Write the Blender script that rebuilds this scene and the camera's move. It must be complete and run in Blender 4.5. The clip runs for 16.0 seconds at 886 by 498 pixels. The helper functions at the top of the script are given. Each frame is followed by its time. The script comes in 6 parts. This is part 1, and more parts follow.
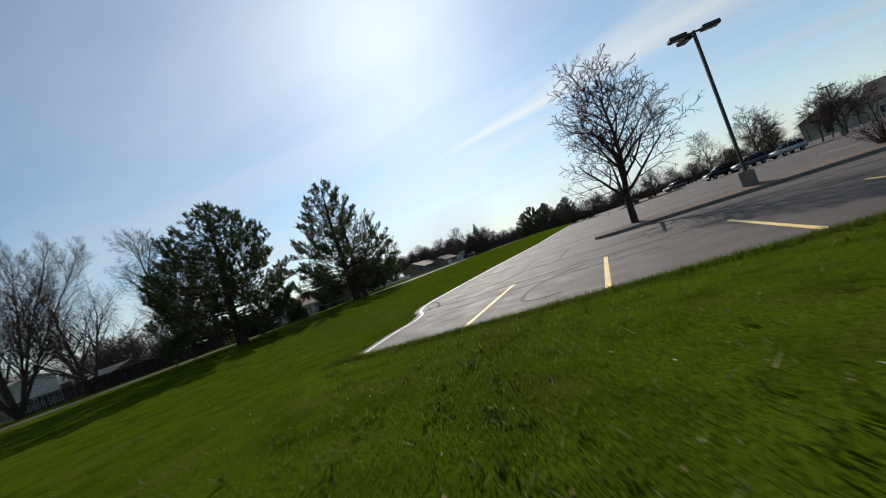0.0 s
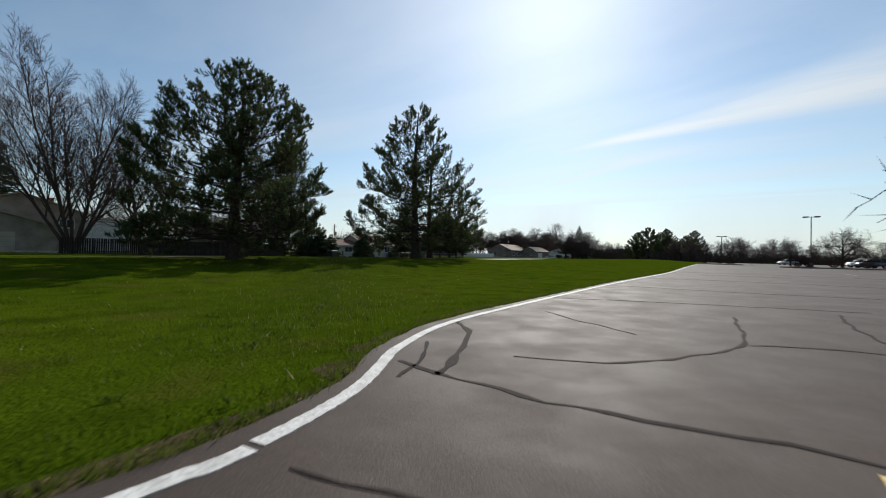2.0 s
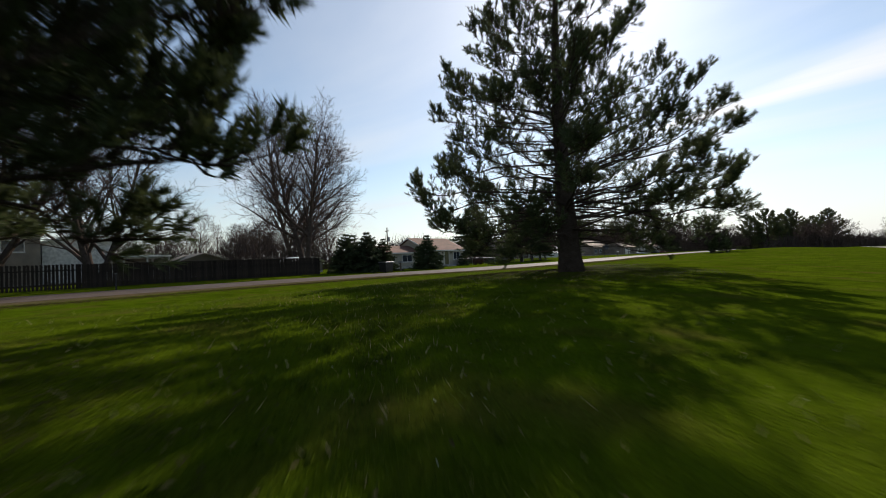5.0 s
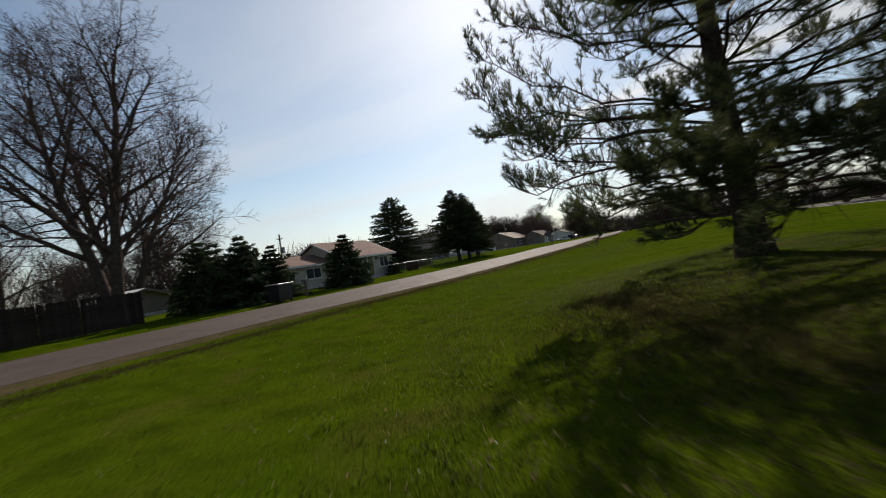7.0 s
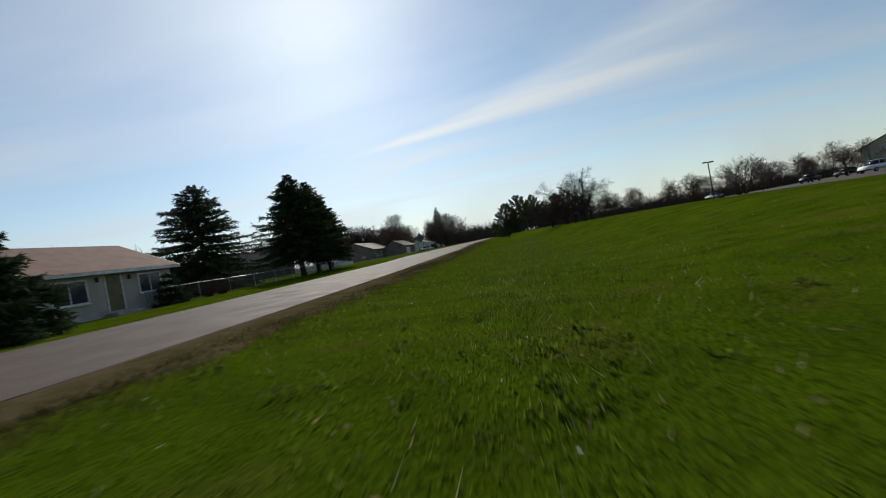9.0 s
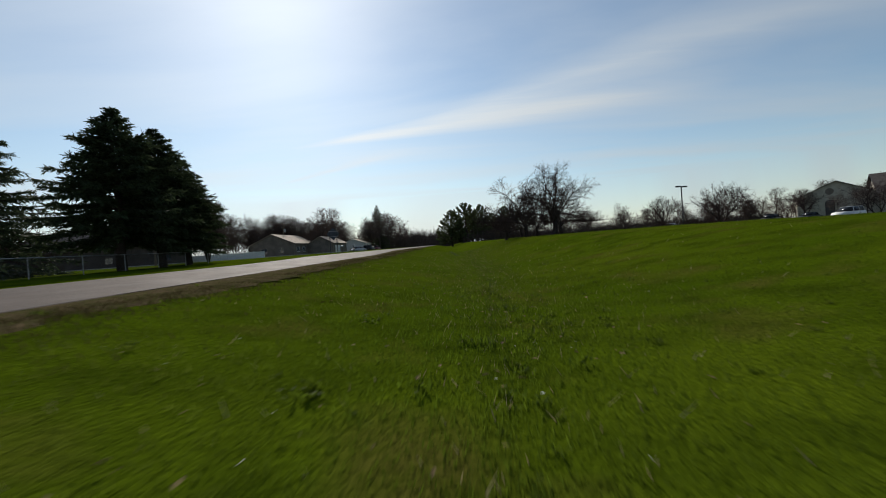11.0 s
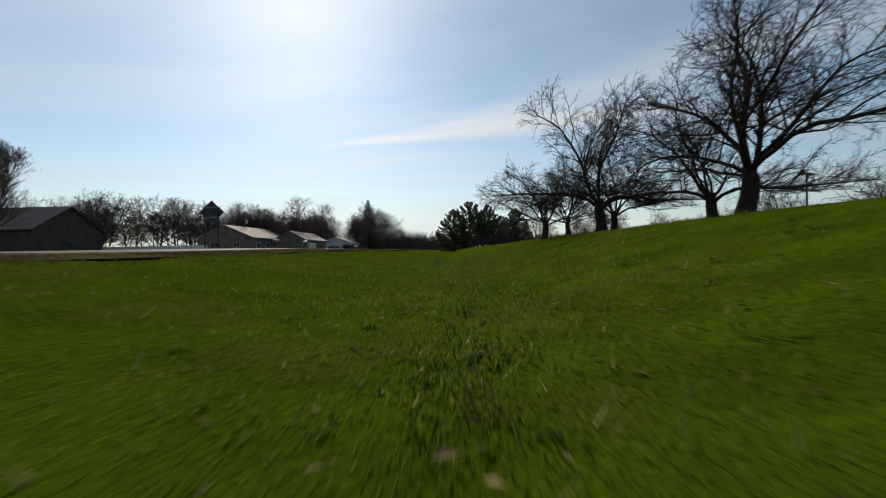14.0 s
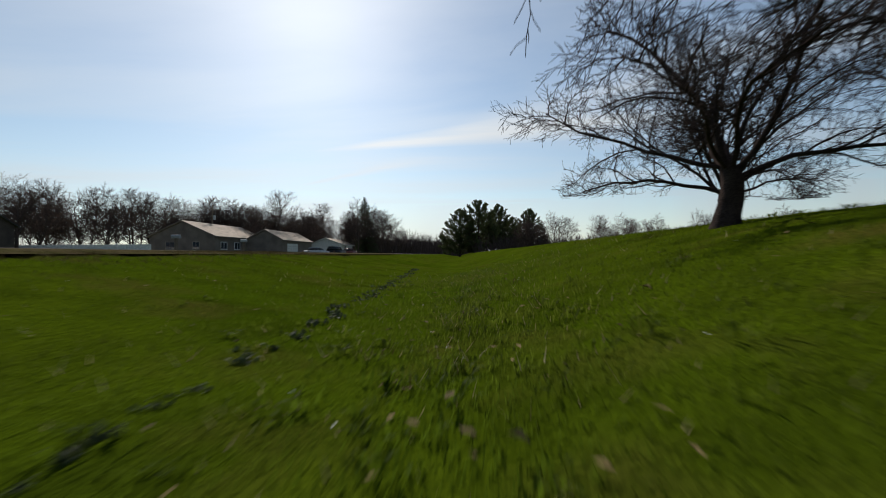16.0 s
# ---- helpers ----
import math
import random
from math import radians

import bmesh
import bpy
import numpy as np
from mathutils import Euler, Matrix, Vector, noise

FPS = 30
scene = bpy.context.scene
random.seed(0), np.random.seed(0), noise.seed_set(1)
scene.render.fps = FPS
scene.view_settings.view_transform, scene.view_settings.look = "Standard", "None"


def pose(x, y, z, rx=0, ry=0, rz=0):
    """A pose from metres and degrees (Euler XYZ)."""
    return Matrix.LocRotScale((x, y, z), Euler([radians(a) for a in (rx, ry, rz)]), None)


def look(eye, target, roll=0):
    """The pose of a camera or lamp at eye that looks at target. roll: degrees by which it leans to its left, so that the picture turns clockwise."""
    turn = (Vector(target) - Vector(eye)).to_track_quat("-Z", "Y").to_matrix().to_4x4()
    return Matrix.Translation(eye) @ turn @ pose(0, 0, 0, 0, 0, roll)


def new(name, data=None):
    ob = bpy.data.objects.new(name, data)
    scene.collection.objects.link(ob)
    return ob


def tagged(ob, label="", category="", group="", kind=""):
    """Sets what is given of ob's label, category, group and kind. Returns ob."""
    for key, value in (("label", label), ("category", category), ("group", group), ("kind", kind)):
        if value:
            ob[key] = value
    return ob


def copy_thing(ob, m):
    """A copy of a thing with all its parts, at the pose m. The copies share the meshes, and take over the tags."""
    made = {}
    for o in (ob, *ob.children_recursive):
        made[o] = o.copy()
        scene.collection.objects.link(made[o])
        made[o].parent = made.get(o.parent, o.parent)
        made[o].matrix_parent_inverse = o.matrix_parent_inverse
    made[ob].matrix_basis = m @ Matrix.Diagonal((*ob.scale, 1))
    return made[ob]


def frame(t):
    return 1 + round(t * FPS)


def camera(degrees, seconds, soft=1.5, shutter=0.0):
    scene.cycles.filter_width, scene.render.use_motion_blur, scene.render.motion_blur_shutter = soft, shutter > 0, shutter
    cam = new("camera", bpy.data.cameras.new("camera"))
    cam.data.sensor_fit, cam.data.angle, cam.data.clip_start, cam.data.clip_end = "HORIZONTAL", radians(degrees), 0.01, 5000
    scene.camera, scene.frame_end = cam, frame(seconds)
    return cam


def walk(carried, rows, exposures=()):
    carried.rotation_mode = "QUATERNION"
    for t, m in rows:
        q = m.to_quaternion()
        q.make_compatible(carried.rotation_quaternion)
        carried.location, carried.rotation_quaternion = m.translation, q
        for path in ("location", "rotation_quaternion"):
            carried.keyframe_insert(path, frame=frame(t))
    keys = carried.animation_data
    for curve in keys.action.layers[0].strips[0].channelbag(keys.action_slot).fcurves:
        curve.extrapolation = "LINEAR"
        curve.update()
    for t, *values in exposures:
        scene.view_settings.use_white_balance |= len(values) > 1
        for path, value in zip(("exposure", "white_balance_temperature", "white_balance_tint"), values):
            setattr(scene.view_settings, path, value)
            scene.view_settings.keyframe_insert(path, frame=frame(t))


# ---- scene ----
PATH = [
    (0, (5.501, -7.513, 1.285), (4.757, -5.658, 1.355), -19.0),
    (0.5, (4.225, -5.082, 1.195), (3.571, -3.192, 1.229), -13.8),
    (1, (3.519, -2.461, 1.027), (2.735, -0.622, 1.054), -7.0),
    (1.5, (2.657, -0.179, 0.932), (1.649, 1.549, 0.967), -0.2),
    (2, (1.823, 1.712, 1.012), (0.677, 3.352, 1.039), 1.1),
    (2.5, (0.343, 3.156, 1.073), (-0.867, 4.748, 1.098), 1.3),
    (3, (-2.238, 4.752, 0.964), (-3.483, 6.318, 1.003), 0.5),
    (3.5, (-4.764, 7.008, 1.033), (-6.059, 8.531, 1.067), -0.5),
    (5.8, (-20.081, 19.883, 1.453), (-21.422, 21.367, 1.506), -2.6),
    (6, (-21.371, 20.902, 1.475), (-22.672, 22.421, 1.527), -3.7),
    (6.5, (-24.294, 23.431, 1.501), (-25.439, 25.071, 1.542), -7.0),
    (7, (-27.062, 26.395, 1.533), (-28.022, 28.149, 1.56), -8.6),
    (7.5, (-29.558, 29.825, 1.341), (-30.347, 31.662, 1.352), -10.6),
    (8, (-31.48, 33.71, 1.149), (-32.096, 35.612, 1.149), -11.1),
    (8.5, (-32.837, 37.603, 0.938), (-33.284, 39.553, 0.929), -11.1),
    (9, (-33.582, 41.067, 0.764), (-33.872, 43.046, 0.747), -10.4),
    (9.5, (-33.651, 44.434, 0.631), (-33.819, 46.427, 0.606), -8.8),
    (10, (-33.493, 47.653, 0.663), (-33.582, 49.651, 0.635), -7.1),
    (12.5, (-32.041, 64.617, 0.079), (-32.053, 66.617, 0.07), -1.6),
    (13, (-31.757, 67.981, 0.047), (-31.775, 69.981, 0.043), -1.4),
    (13.5, (-31.575, 71.37, 0.061), (-31.603, 73.37, 0.063), -1.3),
    (14, (-31.466, 74.776, 0.012), (-31.505, 76.776, 0.019), -1.2),
    (14.5, (-31.463, 78.277, -0.021), (-31.505, 80.276, -0.006), -0.9),
    (15, (-31.446, 81.952, -0.027), (-31.499, 83.952, -0.007), -0.8),
    (15.5, (-31.086, 85.331, -0.012), (-31.153, 87.329, 0.013), -0.5),
    (16, (-30.68, 88.835, 0.085), (-30.76, 90.833, 0.112), -0.4),
]
cam = camera(95.0, 16.0, soft=1.0, shutter=0.25)
EXPOSURE = [(0.0, -0.12, 6500, 10), (1.5, -0.05, 6500, 10), (2.5, -0.12, 6500, 10), (3.6, -0.35, 6500, 10), (5.8, 0.46, 7250, 17), (6.15, 0.46, 7250, 17), (6.55, 0.06, 7200, 16), (7.1, -0.08, 7150, 15), (7.5, -0.12, 7150, 15), (9.0, -0.18, 6650, 10), (13.0, -0.14, 6750, 11), (16.0, -0.14, 6800, 12)]
walk(cam, [(t, look(eye, target, roll)) for t, eye, target, roll in PATH], EXPOSURE)

# ---------------------------------------------------------------- light
SUN_AZ, SUN_EL = radians(-20.0), radians(32.0)      # azimuth from +y towards +x
SUN_DIR = Vector((math.sin(SUN_AZ) * math.cos(SUN_EL), math.cos(SUN_AZ) * math.cos(SUN_EL), math.sin(SUN_EL)))
sun_data = bpy.data.lights.new("sun", "SUN")
sun_data.energy, sun_data.angle, sun_data.color = 5.0, radians(0.6), (1.0, 0.95, 0.87)
sun_ob = new("sun", sun_data)
sun_ob.matrix_world = look(SUN_DIR * 100, (0, 0, 0))


def make_world():
    w = bpy.data.worlds.new("sky")
    scene.world = w
    w.use_nodes = True
    nt = w.node_tree
    nt.nodes.clear()
    N, L = nt.nodes.new, nt.links.new
    out, bg, sky = N("ShaderNodeOutputWorld"), N("ShaderNodeBackground"), N("ShaderNodeTexSky")
    sky.sky_type, sky.sun_disc = "NISHITA", False
    sky.sun_elevation, sky.sun_rotation = SUN_EL, SUN_AZ
    sky.air_density, sky.dust_density, sky.ozone_density = 1.0, 0.15, 1.5
    co = N("ShaderNodeTexCoord")
    sep = N("ShaderNodeSeparateXYZ")
    L(co.outputs["Generated"], sep.inputs[0])

    def m(op, a, b=None, clamp=False):
        n = N("ShaderNodeMath")
        n.operation, n.use_clamp = op, clamp
        for i, v in enumerate((a, b)):
            if v is None:
                continue
            if isinstance(v, (int, float)):
                n.inputs[i].default_value = v
            else:
                L(v, n.inputs[i])
        return n.outputs[0]
    # the direction laid onto a high flat cloud layer
    zz = m("MAXIMUM", sep.outputs[2], 0.12)
    u, v = m("DIVIDE", sep.outputs[0], zz), m("DIVIDE", sep.outputs[1], zz)
    com = N("ShaderNodeCombineXYZ")
    L(u, com.inputs[0]), L(v, com.inputs[1])

    def cirrus(rot, scale, size, detail, rough, lo, hi, dist=0.4, loc=(0, 0, 0)):
        mp, n, r = N("ShaderNodeMapping"), N("ShaderNodeTexNoise"), N("ShaderNodeMapRange")
        mp.inputs["Rotation"].default_value = (0, 0, radians(rot))
        mp.inputs["Scale"].default_value, mp.inputs["Location"].default_value = (*scale, 1), loc
        L(com.outputs[0], mp.inputs[0])
        n.inputs["Scale"].default_value, n.inputs["Detail"].default_value = size, detail
        n.inputs["Roughness"].default_value, n.inputs["Distortion"].default_value = rough, dist
        L(mp.outputs[0], n.inputs[0])
        r.inputs[1].default_value, r.inputs[2].default_value = lo, hi
        L(n.outputs[0], r.inputs[0])
        return r.outputs[0]

    def streak(x0, y0, x1, y1, w0, w1, strength):
        """A feathered band of cirrus between two places of the cloud layer."""
        ln = math.hypot(x1 - x0, y1 - y0)
        ax, ay = (x1 - x0) / ln, (y1 - y0) / ln
        s = m("DIVIDE", m("ADD", m("MULTIPLY", m("SUBTRACT", u, x0), ax), m("MULTIPLY", m("SUBTRACT", v, y0), ay)), ln)
        p = m("ABSOLUTE", m("SUBTRACT", m("MULTIPLY", m("SUBTRACT", u, x0), -ay), m("MULTIPLY", m("SUBTRACT", v, y0), -ax)))
        wd = m("ADD", m("MULTIPLY", m("MAXIMUM", s, 0.0), w1 - w0), w0)
        band = m("SUBTRACT", 1.0, m("DIVIDE", p, wd), True)
        on = m("MULTIPLY", m("MULTIPLY", s, 3.0, True), m("MULTIPLY", m("SUBTRACT", 1.6, s), 1.4, True))
        return m("MULTIPLY", m("MULTIPLY", band, on), strength)
    veil = cirrus(-62, (0.34, 1.0), 0.8, 6, 0.52, 0.37, 0.75, loc=(0.7, 1.9, 0))
    fine = cirrus(-58, (0.14, 1.2), 2.2, 7, 0.6, 0.25, 0.75)
    bands = m("ADD", m("ADD", streak(-1.4, 3.85, 0.8, 3.22, 0.05, 0.46, 1.4), streak(-0.1, 3.25, 1.5, 2.15, 0.12, 0.45, 0.6)), streak(-2.3, 5.75, -0.95, 4.7, 0.08, 0.20, 0.7))
    bands = m("MULTIPLY", bands, m("ADD", m("MULTIPLY", fine, 0.75), 0.35))
    cover = m("ADD", m("MULTIPLY", veil, 0.54), bands, True)
    # aureole of the sun in the thin cloud
    dot = N("ShaderNodeVectorMath")
    dot.operation = "DOT_PRODUCT"
    dot.inputs[1].default_value = SUN_DIR
    L(co.outputs["Generated"], dot.inputs[0])
    d = m("MAXIMUM", dot.outputs["Value"], 0.0)
    glow = m("ADD", m("MULTIPLY", m("POWER", d, 9.0), 1.55), m("MULTIPLY", m("POWER", d, 34.0), 1.3))
    hz = m("POWER", m("SUBTRACT", 1.0, m("MAXIMUM", sep.outputs[2], 0.0)), 7.0)
    cloudv = m("ADD", m("MULTIPLY", glow, 0.6), m("ADD", m("MULTIPLY", m("POWER", d, 2.0), 3.0), 4.4))
    cc = N("ShaderNodeCombineColor")
    L(m("MULTIPLY", cloudv, 0.90), cc.inputs[0]), L(m("MULTIPLY", cloudv, 1.0), cc.inputs[1]), L(m("MULTIPLY", cloudv, 1.08), cc.inputs[2])
    mix = N("ShaderNodeMix")
    mix.data_type = "RGBA"
    L(m("ADD", m("MULTIPLY", cover, 0.9), m("MULTIPLY", hz, m("ADD", m("MULTIPLY", m("POWER", d, 2.0), 0.36), 0.45)), True), mix.inputs[0])
    air = N("ShaderNodeMix")
    air.data_type, air.blend_type = "RGBA", "MULTIPLY"
    air.inputs[0].default_value, air.inputs[7].default_value = 1.0, (0.95, 1.02, 1.0, 1)
    L(sky.outputs[0], air.inputs[6])
    L(air.outputs[2], mix.inputs[6]), L(cc.outputs[0], mix.inputs[7])
    gl = N("ShaderNodeCombineColor")
    for i in range(3):
        L(glow, gl.inputs[i])
    add = N("ShaderNodeMix")
    add.data_type, add.blend_type = "RGBA", "ADD"
    add.inputs[0].default_value = 1.0
    L(mix.outputs[2], add.inputs[6]), L(gl.outputs[0], add.inputs[7])
    L(add.outputs[2], bg.inputs[0])
    bg.inputs[1].default_value = 0.112
    L(bg.outputs[0], out.inputs[0])


make_world()


# ---------------------------------------------------------------- materials
def mat(name, base, rough=0.8, metal=0.0, var=0.25, scale=4.0, fine=60.0, bump=0.2, bump_d=0.01, tint=None, rand=0.0, spec=0.4, trans=0.0, isl=0.0):
    """A surface: base colour mottled at two scales, with fine relief."""
    ma = bpy.data.materials.new(name)
    ma.use_nodes = True
    nt = ma.node_tree
    N, L = nt.nodes.new, nt.links.new
    b = nt.nodes["Principled BSDF"]
    b.inputs["Roughness"].default_value, b.inputs["Metallic"].default_value = rough, metal
    b.inputs["Specular IOR Level"].default_value = spec
    co = N("ShaderNodeTexCoord")
    n1, n2 = N("ShaderNodeTexNoise"), N("ShaderNodeTexNoise")
    n1.inputs["Scale"].default_value, n1.inputs["Detail"].default_value = scale, 4
    n2.inputs["Scale"].default_value, n2.inputs["Detail"].default_value = fine, 3
    L(co.outputs["Object"], n1.inputs[0]), L(co.outputs["Object"], n2.inputs[0])
    tint = tint or tuple(c * 0.6 for c in base)
    mx = N("ShaderNodeMix")
    mx.data_type = "RGBA"
    mx.inputs[6].default_value, mx.inputs[7].default_value = (*base, 1), (*tint, 1)
    mr = N("ShaderNodeMapRange")
    mr.inputs[1].default_value, mr.inputs[2].default_value = 0.35, 0.7
    L(n1.outputs[0], mr.inputs[0]), L(mr.outputs[0], mx.inputs[0])
    hs = N("ShaderNodeHueSaturation")
    L(mx.outputs[2], hs.inputs["Color"])
    v = N("ShaderNodeMapRange")
    v.inputs[1].default_value, v.inputs[2].default_value = 0.25, 0.75
    v.inputs[3].default_value, v.inputs[4].default_value = 1 - var, 1 + var
    L(n2.outputs[0], v.inputs[0])
    val = v.outputs[0]
    for amount, node, sock in ((rand, "ShaderNodeObjectInfo", "Random"), (isl, "ShaderNodeNewGeometry", "Random Per Island")):
        if amount:
            o, a, k = N(node), N("ShaderNodeMapRange"), N("ShaderNodeMath")
            a.inputs[3].default_value, a.inputs[4].default_value = 1 - amount, 1 + amount
            k.operation = "MULTIPLY"
            L(o.outputs[sock], a.inputs[0]), L(a.outputs[0], k.inputs[0]), L(val, k.inputs[1])
            val = k.outputs[0]
    L(val, hs.inputs["Value"])
    L(hs.outputs[0], b.inputs["Base Color"])
    if bump:
        bp = N("ShaderNodeBump")
        bp.inputs["Strength"].default_value, bp.inputs["Distance"].default_value = bump, bump_d
        L(n2.outputs[0], bp.inputs["Height"]), L(bp.outputs[0], b.inputs["Normal"])
    if trans:
        tr, ms, o = N("ShaderNodeBsdfTranslucent"), N("ShaderNodeMixShader"), nt.nodes["Material Output"]
        ms.inputs[0].default_value = trans
        L(hs.outputs[0], tr.inputs[0]), L(b.outputs[0], ms.inputs[1]), L(tr.outputs[0], ms.inputs[2]), L(ms.outputs[0], o.inputs[0])
    return ma


def ground_mat():
    """Lawn: several greens, thin brown patches, bare soil where the sheet is steep or worn."""
    ma = bpy.data.materials.new("lawn")
    ma.use_nodes = True
    nt = ma.node_tree
    N, L = nt.nodes.new, nt.links.new
    b = nt.nodes["Principled BSDF"]
    b.inputs["Roughness"].default_value = 0.9
    b.inputs["Specular IOR Level"].default_value = 0.0
    co = N("ShaderNodeTexCoord")

    def noise_(scale, detail=4, lo=0.35, hi=0.65):
        n, r = N("ShaderNodeTexNoise"), N("ShaderNodeMapRange")
        n.inputs["Scale"].default_value, n.inputs["Detail"].default_value = scale, detail
        L(co.outputs["Object"], n.inputs[0])
        r.inputs[1].default_value, r.inputs[2].default_value = lo, hi
        L(n.outputs[0], r.inputs[0])
        return r.outputs[0], n.outputs[0]

    def mixc(f, a, c):
        x = N("ShaderNodeMix")
        x.data_type = "RGBA"
        for i, q in ((6, a), (7, c)):
            if isinstance(q, tuple):
                x.inputs[i].default_value = (*q, 1)
            else:
                L(q, x.inputs[i])
        L(f, x.inputs[0])
        return x.outputs[2]
    c = mixc(noise_(0.22)[0], (0.044, 0.075, 0.003), (0.067, 0.096, 0.005))
    c = mixc(noise_(1.4, 5, 0.42, 0.72)[0], c, (0.030, 0.047, 0.003))
    c = mixc(noise_(0.8, 5, 0.54, 0.76)[0], c, (0.076, 0.070, 0.014))
    c = mixc(noise_(24, 4, 0.42, 0.9)[0], c, (0.028, 0.043, 0.002))
    c = mixc(noise_(7.5, 3, 0.66, 0.82)[0], c, (0.062, 0.080, 0.010))
    L(c, b.inputs["Base Color"])
    bp = N("ShaderNodeBump")
    bp.inputs["Strength"].default_value, bp.inputs["Distance"].default_value = 0.9, 0.05
    L(noise_(30, 5)[1], bp.inputs["Height"])
    L(bp.outputs[0], b.inputs["Normal"])
    return ma


def asphalt_mat(name, base, patch, lanes=0.0, lanes_stretch=(1.0, 0.05, 1.0), spec=0.27):
    """Old asphalt: worn patches, oil stains, brown dust and coarse aggregate."""
    ma = bpy.data.materials.new(name)
    ma.use_nodes = True
    nt = ma.node_tree
    N, L = nt.nodes.new, nt.links.new
    b = nt.nodes["Principled BSDF"]
    b.inputs["Specular IOR Level"].default_value = spec
    co = N("ShaderNodeTexCoord")

    def noise_(scale, detail, lo, hi, rough=0.6, stretch=None):
        n, r = N("ShaderNodeTexNoise"), N("ShaderNodeMapRange")
        n.inputs["Scale"].default_value, n.inputs["Detail"].default_value, n.inputs["Roughness"].default_value = scale, detail, rough
        src = co.outputs["Object"]
        if stretch:
            mp = N("ShaderNodeMapping")
            mp.inputs["Scale"].default_value = stretch
            L(src, mp.inputs[0])
            src = mp.outputs[0]
        L(src, n.inputs[0])
        r.inputs[1].default_value, r.inputs[2].default_value = lo, hi
        L(n.outputs[0], r.inputs[0])
        return r.outputs[0], n.outputs[0]

    def mixc(f, a, c, amount=1.0):
        x, k = N("ShaderNodeMix"), N("ShaderNodeMath")
        x.data_type, k.operation = "RGBA", "MULTIPLY"
        k.inputs[1].default_value = amount
        L(f, k.inputs[0]), L(k.outputs[0], x.inputs[0])
        for i, q in ((6, a), (7, c)):
            if isinstance(q, tuple):
                x.inputs[i].default_value = (*q, 1)
            else:
                L(q, x.inputs[i])
        return x.outputs[2]
    c = mixc(noise_(0.22, 5, 0.40, 0.62)[0], base, patch)
    c = mixc(noise_(0.9, 6, 0.50, 0.72, 0.7)[0], c, tuple(q * 0.62 for q in base), 0.8)
    c = mixc(noise_(2.6, 6, 0.56, 0.75, 0.7)[0], c, tuple(q * 1.55 for q in patch), 0.55)
    c = mixc(noise_(0.5, 3, 0.5, 0.8, 0.5, lanes_stretch)[0], c, tuple(q * 0.7 for q in base), lanes)
    c = mixc(noise_(11, 8, 0.60, 0.68, 0.75)[0], c, tuple(q * 0.5 for q in base), 0.7)
    c = mixc(noise_(7, 8, 0.62, 0.72, 0.75)[0], c, tuple(q * 1.5 for q in patch), 0.5)
    c = mixc(noise_(85, 3, 0.50, 0.72)[0], c, tuple(q * 2.4 for q in patch), 0.55)
    c = mixc(noise_(120, 2, 0.52, 0.70)[0], c, tuple(q * 0.35 for q in base), 0.6)
    L(c, b.inputs["Base Color"])
    rg = N("ShaderNodeMapRange")
    rg.inputs[3].default_value, rg.inputs[4].default_value = 0.70, 0.82
    L(noise_(1.3, 4, 0.35, 0.65)[0], rg.inputs[0]), L(rg.outputs[0], b.inputs["Roughness"])
    bp, bp2 = N("ShaderNodeBump"), N("ShaderNodeBump")
    bp.inputs["Strength"].default_value, bp.inputs["Distance"].default_value = 0.5, 0.006
    bp2.inputs["Strength"].default_value, bp2.inputs["Distance"].default_value = 0.16, 0.03
    L(noise_(110, 3, 0, 1)[1], bp.inputs["Height"]), L(noise_(3.2, 5, 0, 1, 0.7)[1], bp2.inputs["Height"])
    L(bp2.outputs[0], bp.inputs["Normal"]), L(bp.outputs[0], b.inputs["Normal"])
    return ma


M_LAWN = ground_mat()
M_ASPHALT = asphalt_mat("asphalt", (0.040, 0.028, 0.022), (0.064, 0.044, 0.034))
M_ROAD = asphalt_mat("road asphalt", (0.058, 0.043, 0.036), (0.074, 0.056, 0.047), 0.5, spec=0.08)
M_TAR = mat("crack tar", (0.030, 0.023, 0.020), rough=0.9, var=0.4, scale=2, fine=30, bump=0.1, spec=0.12)
M_SCUFF = mat("tyre scuff", (0.027, 0.022, 0.021), rough=0.8, bump=0.1, spec=0.2, var=0.4, fine=20)
M_WHITE = mat("white road paint", (0.64, 0.63, 0.60), rough=0.75, var=0.3, scale=5, fine=36, tint=(0.46, 0.45, 0.42))
M_YELLOW = mat("yellow road paint", (0.78, 0.52, 0.16), rough=0.7, var=0.25, scale=2, fine=24, tint=(0.60, 0.42, 0.17))
M_PALE = mat("worn pale paint", (0.42, 0.38, 0.32), rough=0.8, var=0.3, scale=2, fine=14)
M_DIRT = mat("gravel shoulder", (0.088, 0.066, 0.038), spec=0.0, rough=0.95, var=0.45, scale=3, fine=45, bump=0.8, bump_d=0.03, tint=(0.052, 0.052, 0.018))
M_MULCH = mat("bark mulch", (0.17, 0.11, 0.075), rough=0.95, var=0.5, scale=6, fine=40, bump=0.9, bump_d=0.03)
M_CONC = mat("concrete", (0.42, 0.40, 0.37), rough=0.85, var=0.15, scale=1.5, fine=60)
M_KERB = mat("weathered kerb concrete", (0.17, 0.155, 0.14), rough=0.9, var=0.25, scale=1.5, fine=60)
M_BARK = mat("pine bark", (0.062, 0.047, 0.038), spec=0.0, rough=0.95, var=0.45, scale=5, fine=28, bump=1.0, bump_d=0.03)
M_BARK2 = mat("grey bark", (0.080, 0.062, 0.053), spec=0.0, rough=0.95, var=0.35, scale=5, fine=40, bump=0.8, bump_d=0.02, rand=0.15)
